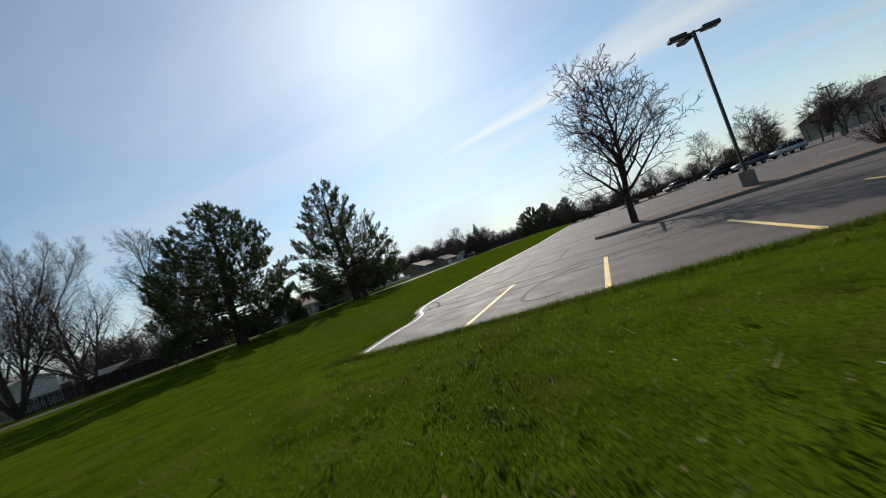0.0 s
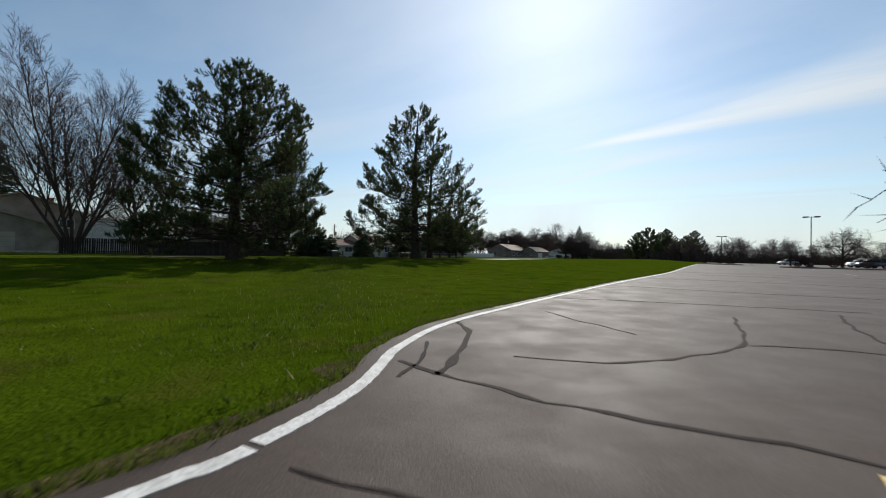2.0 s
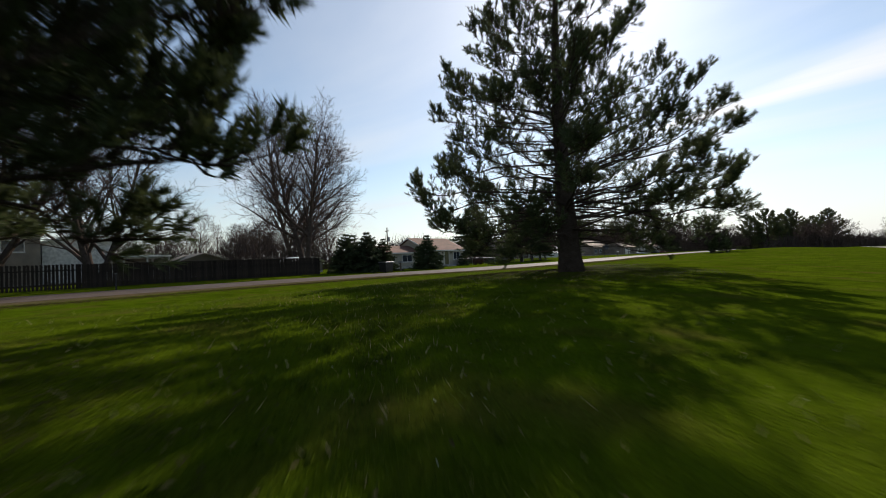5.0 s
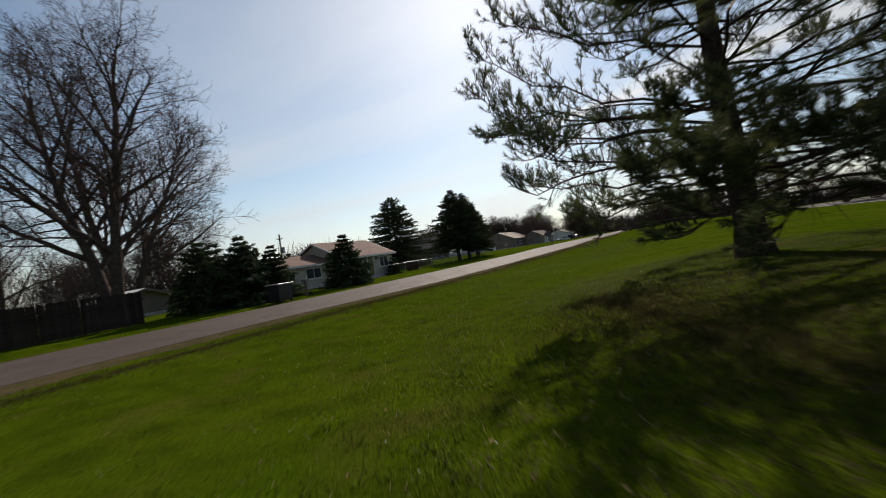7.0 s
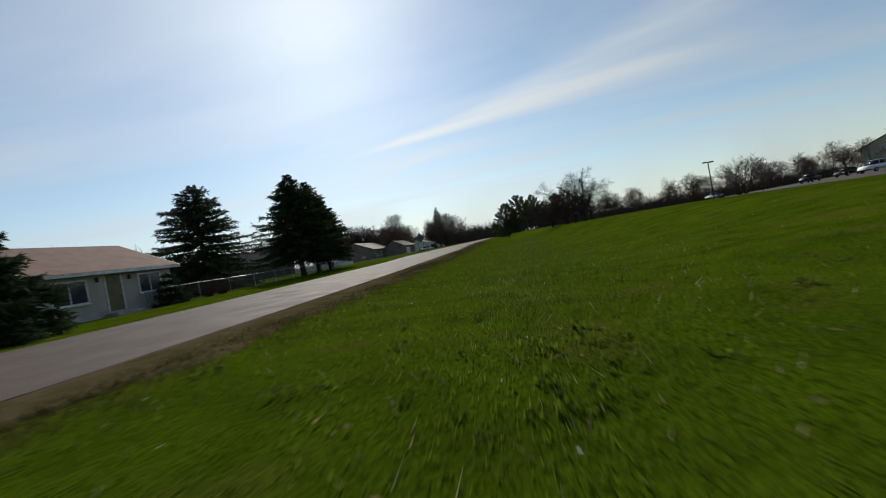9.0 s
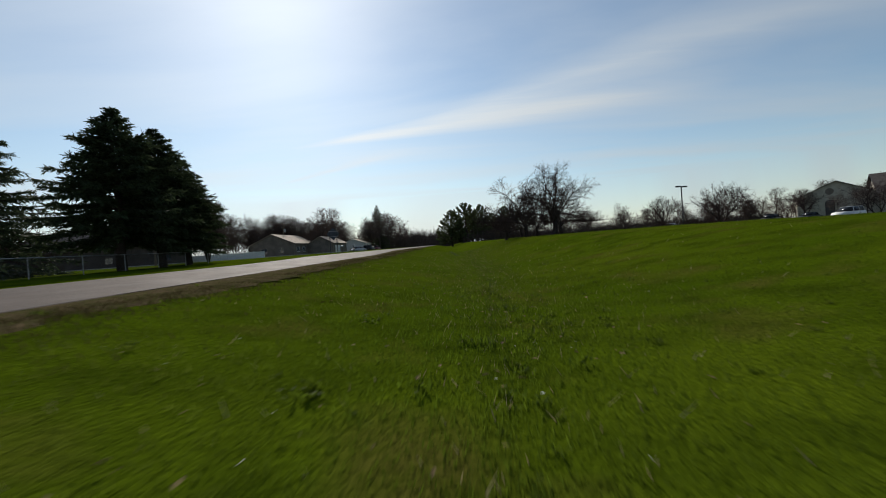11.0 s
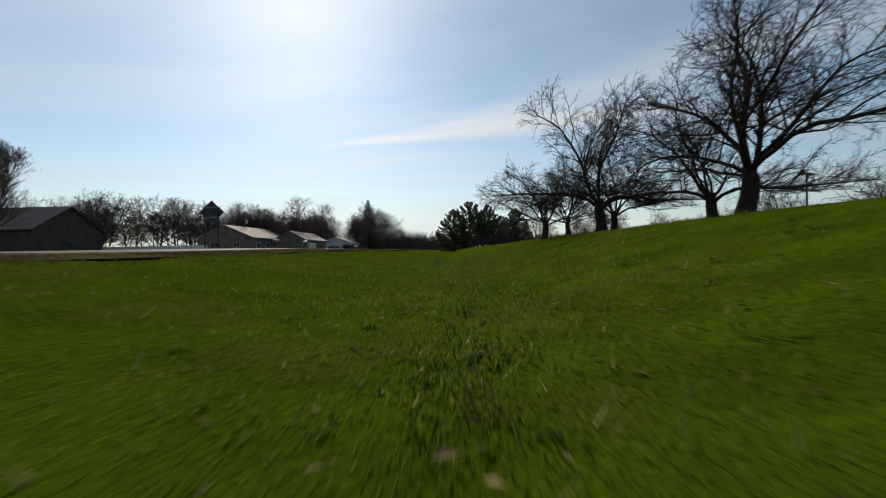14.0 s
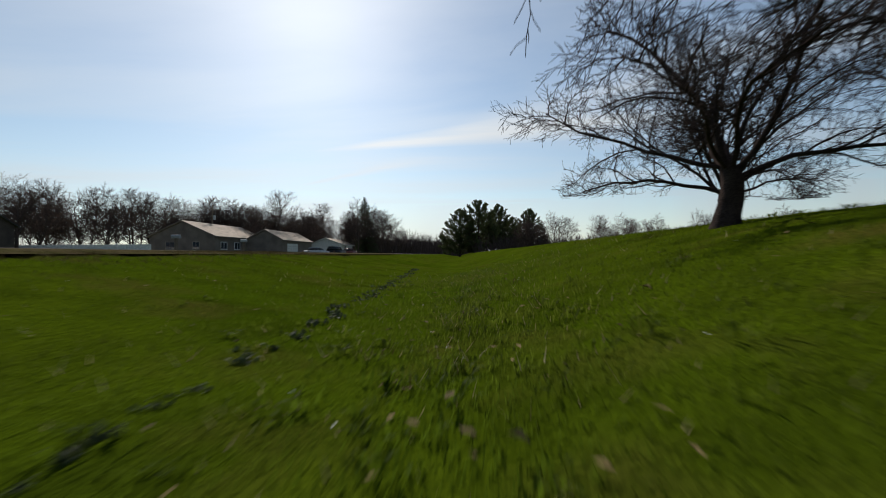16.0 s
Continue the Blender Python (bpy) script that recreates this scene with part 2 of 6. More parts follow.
M_TWIG = mat("bare twigs", (0.085, 0.064, 0.056), spec=0.0, rough=0.9, var=0.2, rand=0.15, bump=0)
M_CHERRY = mat("dark fruit tree bark", (0.056, 0.043, 0.040), spec=0.0, rough=0.9, var=0.35, scale=6, fine=40, bump=0.7, bump_d=0.015)
M_NEEDLE = mat("pine needles", (0.050, 0.068, 0.027), spec=0.2, rough=0.6, var=0.25, scale=1.2, fine=6, bump=0, tint=(0.074, 0.090, 0.032), isl=0.3, trans=0.38)
M_SPRUCE = mat("spruce needles", (0.034, 0.050, 0.024), spec=0.08, rough=0.8, var=0.3, scale=1.2, fine=8, bump=0, tint=(0.052, 0.068, 0.034), isl=0.35, trans=0.22)
M_BLADE = mat("grass blades", (0.054, 0.088, 0.006), rough=0.7, var=0.34, scale=0.35, fine=2.5, bump=0, tint=(0.072, 0.092, 0.012), isl=0.25, trans=0.6, spec=0.05)
M_DULL = mat("dull dry grass", (0.085, 0.068, 0.026), rough=0.9, var=0.3, bump=0, isl=0.4, trans=0.2, spec=0.05)
M_CONE = mat("pine cones", (0.055, 0.036, 0.024), rough=0.9, var=0.3, bump=0)
M_STRAW = mat("dry straw", (0.36, 0.29, 0.15), rough=0.8, var=0.2, bump=0, isl=0.35, trans=0.2)
M_LITTER = mat("fallen pine needles", (0.060, 0.040, 0.025), rough=0.95, var=0.3, bump=0, isl=0.4, spec=0.05)
M_LEAF = mat("dead leaves", (0.17, 0.12, 0.06), spec=0.05, rough=0.85, var=0.3, bump=0, isl=0.5)
M_PETAL = mat("white petals", (0.70, 0.70, 0.66), rough=0.6, var=0.1, bump=0, trans=0.3)
M_SIDING = mat("cream siding", (0.40, 0.365, 0.30), rough=0.75, var=0.09, scale=0.8, fine=30, tint=(0.32, 0.29, 0.235))
M_SIDING2 = mat("tan siding", (0.30, 0.26, 0.215), rough=0.75, var=0.08, scale=0.8, fine=30)
M_SIDING3 = mat("grey brown siding", (0.17, 0.138, 0.115), rough=0.8, var=0.1, scale=0.8, fine=30)
M_TRIM = mat("white trim", (0.74, 0.73, 0.70), rough=0.6, var=0.05)
M_BROWN = mat("dark brown siding", (0.070, 0.052, 0.043), rough=0.9, var=0.15, scale=1.0, fine=20)
M_ROOF = mat("red brown shingles", (0.145, 0.070, 0.046), rough=0.92, var=0.3, scale=1.5, fine=22, bump=0.5, bump_d=0.02)
M_ROOF2 = mat("tan shingles", (0.34, 0.27, 0.20), rough=0.92, var=0.3, scale=1.5, fine=22, bump=0.5, bump_d=0.02)
M_ROOF3 = mat("dark shingles", (0.075, 0.062, 0.055), rough=0.95, var=0.3, scale=1.5, fine=22, bump=0.5, bump_d=0.02)
M_GLASS = mat("window glass", (0.035, 0.045, 0.060), rough=0.08, var=0.1, bump=0, spec=0.9)
M_DOOR = mat("olive door", (0.155, 0.135, 0.050), rough=0.5, var=0.1)
M_FENCE = mat("dark fence boards", (0.034, 0.026, 0.021), spec=0.08, rough=0.9, var=0.35, scale=3, fine=30, rand=0.25)
M_METAL = mat("dark bronze metal", (0.030, 0.029, 0.032), rough=0.45, metal=0.3, var=0.1, bump=0)
M_CABIN = mat("dark car glass", (0.012, 0.014, 0.017), rough=0.2, var=0.05, bump=0, spec=0.25)
M_STEEL = mat("galvanised steel", (0.32, 0.33, 0.34), rough=0.5, metal=0.7, var=0.15, bump=0.05)
M_SIGNBACK = mat("sign back", (0.075, 0.085, 0.105), rough=0.6, metal=0.2, var=0.1, bump=0)
M_WOOD = mat("weathered post", (0.16, 0.12, 0.09), rough=0.9, var=0.3, scale=4, fine=30)
M_BRICK = mat("red brick", (0.21, 0.10, 0.075), rough=0.9, var=0.25, scale=2, fine=14)
M_TYRE = mat("tyre rubber", (0.020, 0.020, 0.021), rough=0.85, var=0.15)
M_SHRUB = mat("shrub twigs", (0.085, 0.052, 0.042), spec=0.0, rough=0.9, var=0.25, bump=0, rand=0.2)
M_WOODS = mat("far woods", (0.090, 0.070, 0.062), spec=0.0, rough=1, var=0.3, bump=0, isl=0.25)


def paint(name, c):
    return mat(name, c, rough=0.4, metal=0.0, var=0.03, bump=0, spec=0.18)


# ---------------------------------------------------------------- mesh helpers
def sstep(a, b, x):
    t = min(1.0, max(0.0, (x - a) / (b - a)))
    return t * t * (3 - 2 * t)


def mesh_ob(name, verts, faces, material, parent=None, label="", smooth=False):
    me = bpy.data.meshes.new(name)
    me.from_pydata([tuple(v) for v in verts], [], faces)
    me.materials.append(material)
    if smooth:
        me.polygons.foreach_set("use_smooth", [True] * len(me.polygons))
    ob = new(name, me)
    if parent:
        ob.parent = parent
    if label:
        tagged(ob, label)
    return ob


def part(name, bm, material, parent=None, label="", smooth=False):
    """Links a bmesh as one mesh object under a thing or a part."""
    me = bpy.data.meshes.new(name)
    bm.normal_update()
    bm.to_mesh(me)
    bm.free()
    me.materials.append(material)
    if smooth:
        me.polygons.foreach_set("use_smooth", [True] * len(me.polygons))
    ob = new(name, me)
    if parent:
        ob.parent = parent
    if label:
        tagged(ob, label)
    return ob


def box(bm, x0, y0, z0, x1, y1, z1, bevel=0.0):
    r = bmesh.ops.create_cube(bm, size=1.0)
    for v in r["verts"]:
        v.co = Vector(((x0 + x1) / 2 + v.co.x * (x1 - x0), (y0 + y1) / 2 + v.co.y * (y1 - y0), (z0 + z1) / 2 + v.co.z * (z1 - z0)))
    if bevel:
        es = list({e for v in r["verts"] for e in v.link_edges})
        bmesh.ops.bevel(bm, geom=es, offset=bevel, segments=1, affect="EDGES")
    return bm


def boxb(*a, bevel=0.0):
    return box(bmesh.new(), *a, bevel=bevel)


def cyl(bm, p0, p1, r0, r1=None, sides=10):
    p0, p1 = Vector(p0), Vector(p1)
    r1 = r0 if r1 is None else r1
    d = (p1 - p0).normalized()
    a = d.orthogonal().normalized()
    b = d.cross(a)
    rings = []
    for p, r in ((p0, r0), (p1, r1)):
        rings.append([bm.verts.new(p + (a * math.cos(2 * math.pi * i / sides) + b * math.sin(2 * math.pi * i / sides)) * r) for i in range(sides)])
    for i in range(sides):
        j = (i + 1) % sides
        bm.faces.new((rings[0][i], rings[0][j], rings[1][j], rings[1][i]))
    bm.faces.new(rings[0][::-1]), bm.faces.new(rings[1])
    return bm


def empty(name, x, y, z, rz=0.0):
    e = new(name)
    e.matrix_world = pose(x, y, z, 0, 0, rz)
    return e


# ---------------------------------------------------------------- the lie of the land
ROAD_R, ROAD_L = -38.4, -46.0


def road_z(y):
    return 0.10 + 0.15 * (1 - sstep(20, 60, y)) + 0.14 * sstep(80, 95, y)


LINE = [(0.3, -2.0), (0.0, -0.1), (-0.12, 0.8), (-0.20, 1.8), (-0.16, 2.5), (-0.17, 2.85), (-0.27, 3.35), (-0.44, 3.9), (-0.78, 4.5), (-1.0, 4.86), (-1.20, 5.4), (-1.39, 5.95), (-1.55, 6.7), (-1.65, 7.9), (-1.78, 14.3), (-1.85, 20.0), (-1.5, 36.0), (-2.3, 60.0), (-3.0, 91.0), (-3.4, 130.0), (-4.0, 240.0)]


def line_x(y):
    for (xa, ya), (xb, yb) in zip(LINE, LINE[1:]):
        if y <= yb:
            return xa + (xb - xa) * max(0.0, (y - ya)) / (yb - ya)
    return LINE[-1][0]


def land(x, y):
    """Height of the lawn, berm, ditch and far ground."""
    n = noise.noise(Vector((x * 0.12, y * 0.12, 3.1))) * 0.05 + noise.noise(Vector((x * 0.6, y * 0.6, 8.7))) * 0.018
    if x >= -39.1:
        edge = line_x(max(y, -0.1)) - 0.12
        near = 1 - sstep(-20.5, -7.5, x)                                     # rise from the lot to the berm
        crest = 0.60 - 0.22 * math.exp(-((y - 55) / 12.0) ** 2)
        crest *= sstep(-40, 0, y)
        crest += 0.02 * sstep(70, 95, y)
        z = crest * near
        ditch = -0.62 * sstep(40, 63, y) + 0.02
        rz_ = road_z(y) - 0.06
        if x < -21.5:
            if x > -31.5:
                k = sstep(-31.5, -23.5 - 2.0 * sstep(66, 84, y), x)
                z = ditch + (z - ditch) * k
            else:
                k = sstep(-31.5, -37.8, x)
                z = ditch + (rz_ - ditch) * k
        if x > edge - 0.4 and y > -0.6:
            z = -0.03 + (z + 0.03) * sstep(edge + 0.3, edge - 1.8, x)
            n *= sstep(edge, edge - 2.0, x)
        if y < 0.2:
            z = max(z, 0.10 * sstep(-0.3, -3.0, y)) if y < -0.3 else z
            if x > 0.2:
                z = -0.03 + 0.16 * sstep(-0.2, -3.5, y)
                n *= sstep(-0.3, -2.0, y)
        if x > 0.2 and y > -0.35:
            return -0.04
        return z + n * (0.3 + 0.7 * sstep(-39.1, -37.6, x))
    if x >= -46.4:
        return road_z(y) - 0.10
    return road_z(y) - 0.02 + 0.14 * sstep(-46.2, -52, x) + n * sstep(-46.4, -48, x)


def spread(lo, hi, step, far, grow=1.28):
    a = list(np.arange(lo, hi + 1e-6, step))
    s, p, q = step, lo, hi
    left, right = [], []
    while p > -far or q < far:
        s *= grow
        p, q = p - s, q + s
        left.append(p), right.append(q)
    return left[::-1] + a + right


def build_ground():
    xs, ys = spread(-56, 6, 0.5, 2600), spread(-14, 128, 0.7, 2600)
    vs = [(x, y, land(x, y)) for y in ys for x in xs]
    w = len(xs)
    fs = [(j * w + i, j * w + i + 1, (j + 1) * w + i + 1, (j + 1) * w + i) for j in range(len(ys) - 1) for i in range(w - 1)]
    return tagged(mesh_ob("ground", vs, fs, M_LAWN, smooth=True), "green mown lawn with thin patches, berm and roadside ditch", "lawn", kind="structure")


build_ground()


def strip(name, pts, width, z, material, parent=None, label="", jitter=0.0, zf=None):
    """A flat band along a line in plan, with a little thickness."""
    vs, fs = [], []
    k = len(pts)
    for i, (x, y) in enumerate(pts):
        (xa, ya), (xb, yb) = pts[max(0, i - 1)], pts[min(k - 1, i + 1)]
        d = math.hypot(xb - xa, yb - ya) or 1
        nx, ny = -(yb - ya) / d, (xb - xa) / d
        w = width * (1 + random.uniform(-jitter, jitter)) / 2
        zz = zf(x, y) if zf else z
        vs += [(x + nx * w, y + ny * w, zz), (x - nx * w, y - ny * w, zz), (x + nx * w, y + ny * w, zz - 0.03), (x - nx * w, y - ny * w, zz - 0.03)]
    for i in range(k - 1):
        a, b = 4 * i, 4 * i + 4
        fs += [(a, a + 1, b + 1, b), (a + 2, a, b, b + 2), (a + 1, a + 3, b + 3, b + 1)]
    return mesh_ob(name, vs, fs, material, parent, label)


def resample(pts, step):
    out = []
    for (xa, ya), (xb, yb) in zip(pts, pts[1:]):
        n = max(1, int(math.hypot(xb - xa, yb - ya) / step))
        out += [(xa + (xb - xa) * i / n, ya + (yb - ya) * i / n) for i in range(n)]
    return out + [pts[-1]]


def smooth_line(pts, rounds=2):
    for _ in range(rounds):
        q = [pts[0]]
        for (xa, ya), (xb, yb) in zip(pts, pts[1:]):
            q += [(xa * 0.75 + xb * 0.25, ya * 0.75 + yb * 0.25), (xa * 0.25 + xb * 0.75, ya * 0.25 + yb * 0.75)]
        pts = q + [pts[-1]]
    return pts


# parking lot: one sheet with a ragged edge towards the lawn
def build_lot():
    ys = list(np.arange(-0.29, 30, 0.3)) + list(np.arange(30, 165, 3.0))
    vs, fs = [], []
    for i, y in enumerate(ys):
        x0 = line_x(max(y, -0.1)) - 0.20 - 0.04 * noise.noise(Vector((0, y * 1.7, 0))) - 0.06 * random.random()
        for x in (x0, 0.8, 3, 6, 12, 25, 60, 110):
            yy = y + (0.10 * noise.noise(Vector((x * 1.3, 5, 0))) if i == 0 else 0)
            vs.append((x, yy, 0.0))
    w = 8
    for j in range(len(ys) - 1):
        for i in range(w - 1):
            fs.append((j * w + i, j * w + i + 1, (j + 1) * w + i + 1, (j + 1) * w + i))
    k = len(vs)
    for j in range(len(ys)):
        x, y, _ = vs[j * w]
        vs.append((x - 0.02, y, -0.09))
    for j in range(len(ys) - 1):
        fs.append((k + j, j * w, (j + 1) * w, k + j + 1))
    k2 = len(vs)
    for i in range(w):
        x, y, _ = vs[i]
        vs.append((x, y - 0.02, -0.09))
    for i in range(w - 1):
        fs.append((i + 1, i, k2 + i, k2 + i + 1))
    lot = tagged(mesh_ob("parking_lot", vs, fs, M_ASPHALT), "worn grey asphalt car park with tarred cracks", "car park", kind="structure")
    line = smooth_line([p for p in LINE[1:]], 2)
    fine = resample(line, 0.04)
    for run in ([(x + 0.02, y) if y > 2.6 else (x, y) for x, y in fine if y < 2.885], [p for p in fine if 2.90 < p[1] < 40], [p for p in resample(line, 0.8) if p[1] > 39.5]):
        strip("edge_line", run, 0.115, 0.006, M_WHITE, lot, "white painted edge line", 0.09)
    for i, x in enumerate((2.48, 5.18, 8.18, 10.9, 13.6, 16.3, 19.0)):
        strip("bay_line", resample([(x + 0.01, -0.2), (x, 4.5)], 0.25), 0.105, 0.006, M_YELLOW, lot, "yellow painted bay line", 0.07)
    for i in range(14):
        x = 20 + 2.7 * i
        strip("bay_line", [(x, 24.0), (x, 29.0)], 0.1, 0.006, M_PALE, lot)
        strip("bay_line", [(x - 10, 45.0), (x - 10, 50.0)], 0.1, 0.006, M_PALE, lot)
    cracks = [([(-0.7, 4.62), (0.0, 4.5), (0.5, 4.5), (1.3, 4.5), (2.2, 4.66), (3.1, 4.7), (4.3, 5.0), (7.0, 4.9), (12, 5.6)], 0.048),
              ([(0.2, 2.86), (0.9, 3.06), (1.7, 3.08), (2.3, 3.2), (2.8, 3.27), (4.2, 3.45), (6.5, 3.3)], 0.026),
              ([(-1.75, 11.4), (-1.1, 11.75), (1.85, 12.7), (4.2, 13.3)], 0.055),
              ([(-1.55, 6.9), (-1.28, 6.66), (-0.86, 6.24), (-0.5, 5.44), (-0.25, 4.75), (-0.2, 4.5)], 0.07),
              ([(-0.36, 4.25), (-0.64, 4.92), (-1.02, 5.49)], 0.035),
              ([(1.94, 10.5), (2.0, 9.0), (2.06, 7.75), (1.46, 6.5), (0.96, 5.84), (0.1, 5.5)], 0.045),
              ([(2.06, 7.7), (2.8, 8.2), (3.45, 8.2), (4.3, 7.85), (9.5, 7.2)], 0.05),
              ([(-0.9, 8.9), (-0.42, 8.5), (0.3, 8.0), (0.86, 7.6)], 0.03),
              ([(3.6, 12.4), (3.4, 10.4), (3.5, 8.3)], 0.04),
              ([(-1.6, 17.5), (2.0, 17.2), (6.0, 18.0), (13, 17.2)], 0.04),
              ([(-1.6, 25), (3, 25.6), (9, 24.8), (18, 25.5)], 0.05),
              ([(0.5, 33.0), (3.0, 33.4), (5.0, 33.2)], 0.16),
              ([(6.0, 9.6), (8.0, 8.6), (12.0, 8.9), (16, 8.0)], 0.035),
              ([(-1.2, 37.7), (4, 38.4), (12, 37.2)], 0.05)]
    # the curved scuff that a turning tyre left
    arc = [(6.8, 4.75), (4.83, 4.42), (4.06, 3.96), (3.47, 2.99), (3.32, 1.84), (3.38, 1.07), (3.55, 0.78), (3.85, 0.62), (4.3, 0.72)]
    strip("tyre_scuff", resample(smooth_line(arc), 0.12), 0.10, 0.0035, M_SCUFF, lot, "curved dark tyre scuff", 0.25)
    for c, width in cracks:
        pts = [(x + 0.07 * noise.noise(Vector((x * 2, y * 2, 1))), y + 0.09 * noise.noise(Vector((x * 2, y * 2, 7)))) for x, y in resample(smooth_line(c), 0.12)]
        strip("tar_seam", pts, width, 0.004, M_TAR, lot, "dark tar-sealed crack", 0.55)
    return lot


build_lot()


def build_road():
    ys = list(np.arange(-160, 520, 4.0))
    vs, fs = [], []
    cols = (-46.0, -44.1, -42.2, -40.3, -37.75)
    crown = (0.0, 0.05, 0.08, 0.05, 0.0)
    for y in ys:
        for x, c in zip(cols, crown):
            e = 0.10 * noise.noise(Vector((x, y * 0.5, 2))) if x in (-46.0, -37.75) else 0
            e -= 1.4 * (1 - sstep(34, 46, y)) if x == -37.75 else 0
            vs.append((x + e, y, road_z(y) + c))
    for j in range(len(ys) - 1):
        for i in range(4):
            fs.append((j * 5 + i, j * 5 + i + 1, (j + 1) * 5 + i + 1, (j + 1) * 5 + i))
    k = len(vs)
    for j, y in enumerate(ys):
        vs += [(-46.1, y, road_z(y) - 0.12), (-37.65 - 1.4 * (1 - sstep(34, 46, y)), y, road_z(y) - 0.12)]
    for j in range(len(ys) - 1):
        fs += [(k + 2 * j, j * 5, (j + 1) * 5, k + 2 * j + 2), (j * 5 + 4, k + 2 * j + 1, k + 2 * j + 3, (j + 1) * 5 + 4)]
    road = tagged(mesh_ob("road", vs, fs, M_ROAD, smooth=False), "pale worn two-lane country road", "road", kind="structure")
    strip("edge_line", resample([(-44.6, -150), (-44.6, 500)], 4), 0.08, 0, M_PALE, road, "faded edge line", 0.1, zf=lambda x, y: road_z(y) + 0.022)
    # shoulder: gravelly soil that starts under the asphalt's edge and dives raggedly under the grass
    vs, fs = [], []
    ys = np.arange(-20, 130, 0.35)
    for y in ys:
        off = -37.95 - 1.4 * (1 - sstep(34, 46, y))
        wide = 1.4 + 0.5 * noise.noise(Vector((3, y * 0.5, 0))) + 0.35 * noise.noise(Vector((7, y * 2.1, 0)))
        for c in range(6):
            x = off + wide * c / 5
            vs.append((x, y, max(road_z(y) - 0.006 - 0.10 * (c / 5) ** 2, land(max(x, -39.0), y) + (0.016 if c < 5 else -0.06) + (0.012 * noise.noise(Vector((x * 3, y * 3, 1))) if 0 < c < 5 else 0)) if c else road_z(y) - 0.012))
    for j in range(len(ys) - 1):
        fs += [(j * 6 + c, j * 6 + c + 1, j * 6 + c + 7, j * 6 + c + 6) for c in range(5)]
    tagged(mesh_ob("shoulder", vs, fs, M_DIRT), "narrow gravel and dirt road shoulder", "road shoulder", kind="structure")


build_road()

# ---------------------------------------------------------------- trees
class Tubes:
    """Collects tapered tubes along polylines and loose triangles."""

    def __init__(self):
        self.v, self.f, self.mesh = [], [], None

    def tube(self, pts, radii, sides):
        base = len(self.v)
        a = None
        for i, p in enumerate(pts):
            d = (pts[min(i + 1, len(pts) - 1)] - pts[max(0, i - 1)])
            d = d.normalized() if d.length else Vector((0, 0, 1))
            a = d.orthogonal().normalized() if a is None else (a - d * a.dot(d)).normalized()
            b = d.cross(a)
            for s in range(sides):
                g = 2 * math.pi * s / sides
                self.v.append(p + (a * math.cos(g) + b * math.sin(g)) * radii[i])
        for i in range(len(pts) - 1):
            for s in range(sides):
                n = (s + 1) % sides
                k = base + i * sides
                self.f.append((k + s, k + n, k + sides + n, k + sides + s))

    def spike(self, p, q, r):
        """A three-sided twig that runs out in a point."""
        d = (q - p)
        a = d.orthogonal().normalized() * r
        b = d.normalized().cross(a)
        k = len(self.v)
        self.v += [p + a, p - a * 0.5 + b * 0.87, p - a * 0.5 - b * 0.87, q]
        self.f += [(k, k + 1, k + 3), (k + 1, k + 2, k + 3), (k + 2, k, k + 3)]

    def tri(self, a, b, c):
        k = len(self.v)
        self.v += [a, b, c]
        self.f.append((k, k + 1, k + 2))


def rvec(rng):
    return Vector((rng.gauss(0, 1), rng.gauss(0, 1), rng.gauss(0, 1))).normalized()


def side_dir(d, ang, az):
    a = d.orthogonal().normalized()
    b = d.cross(a)
    return (d * math.cos(ang) + (a * math.cos(az) + b * math.sin(az)) * math.sin(ang)).normalized()


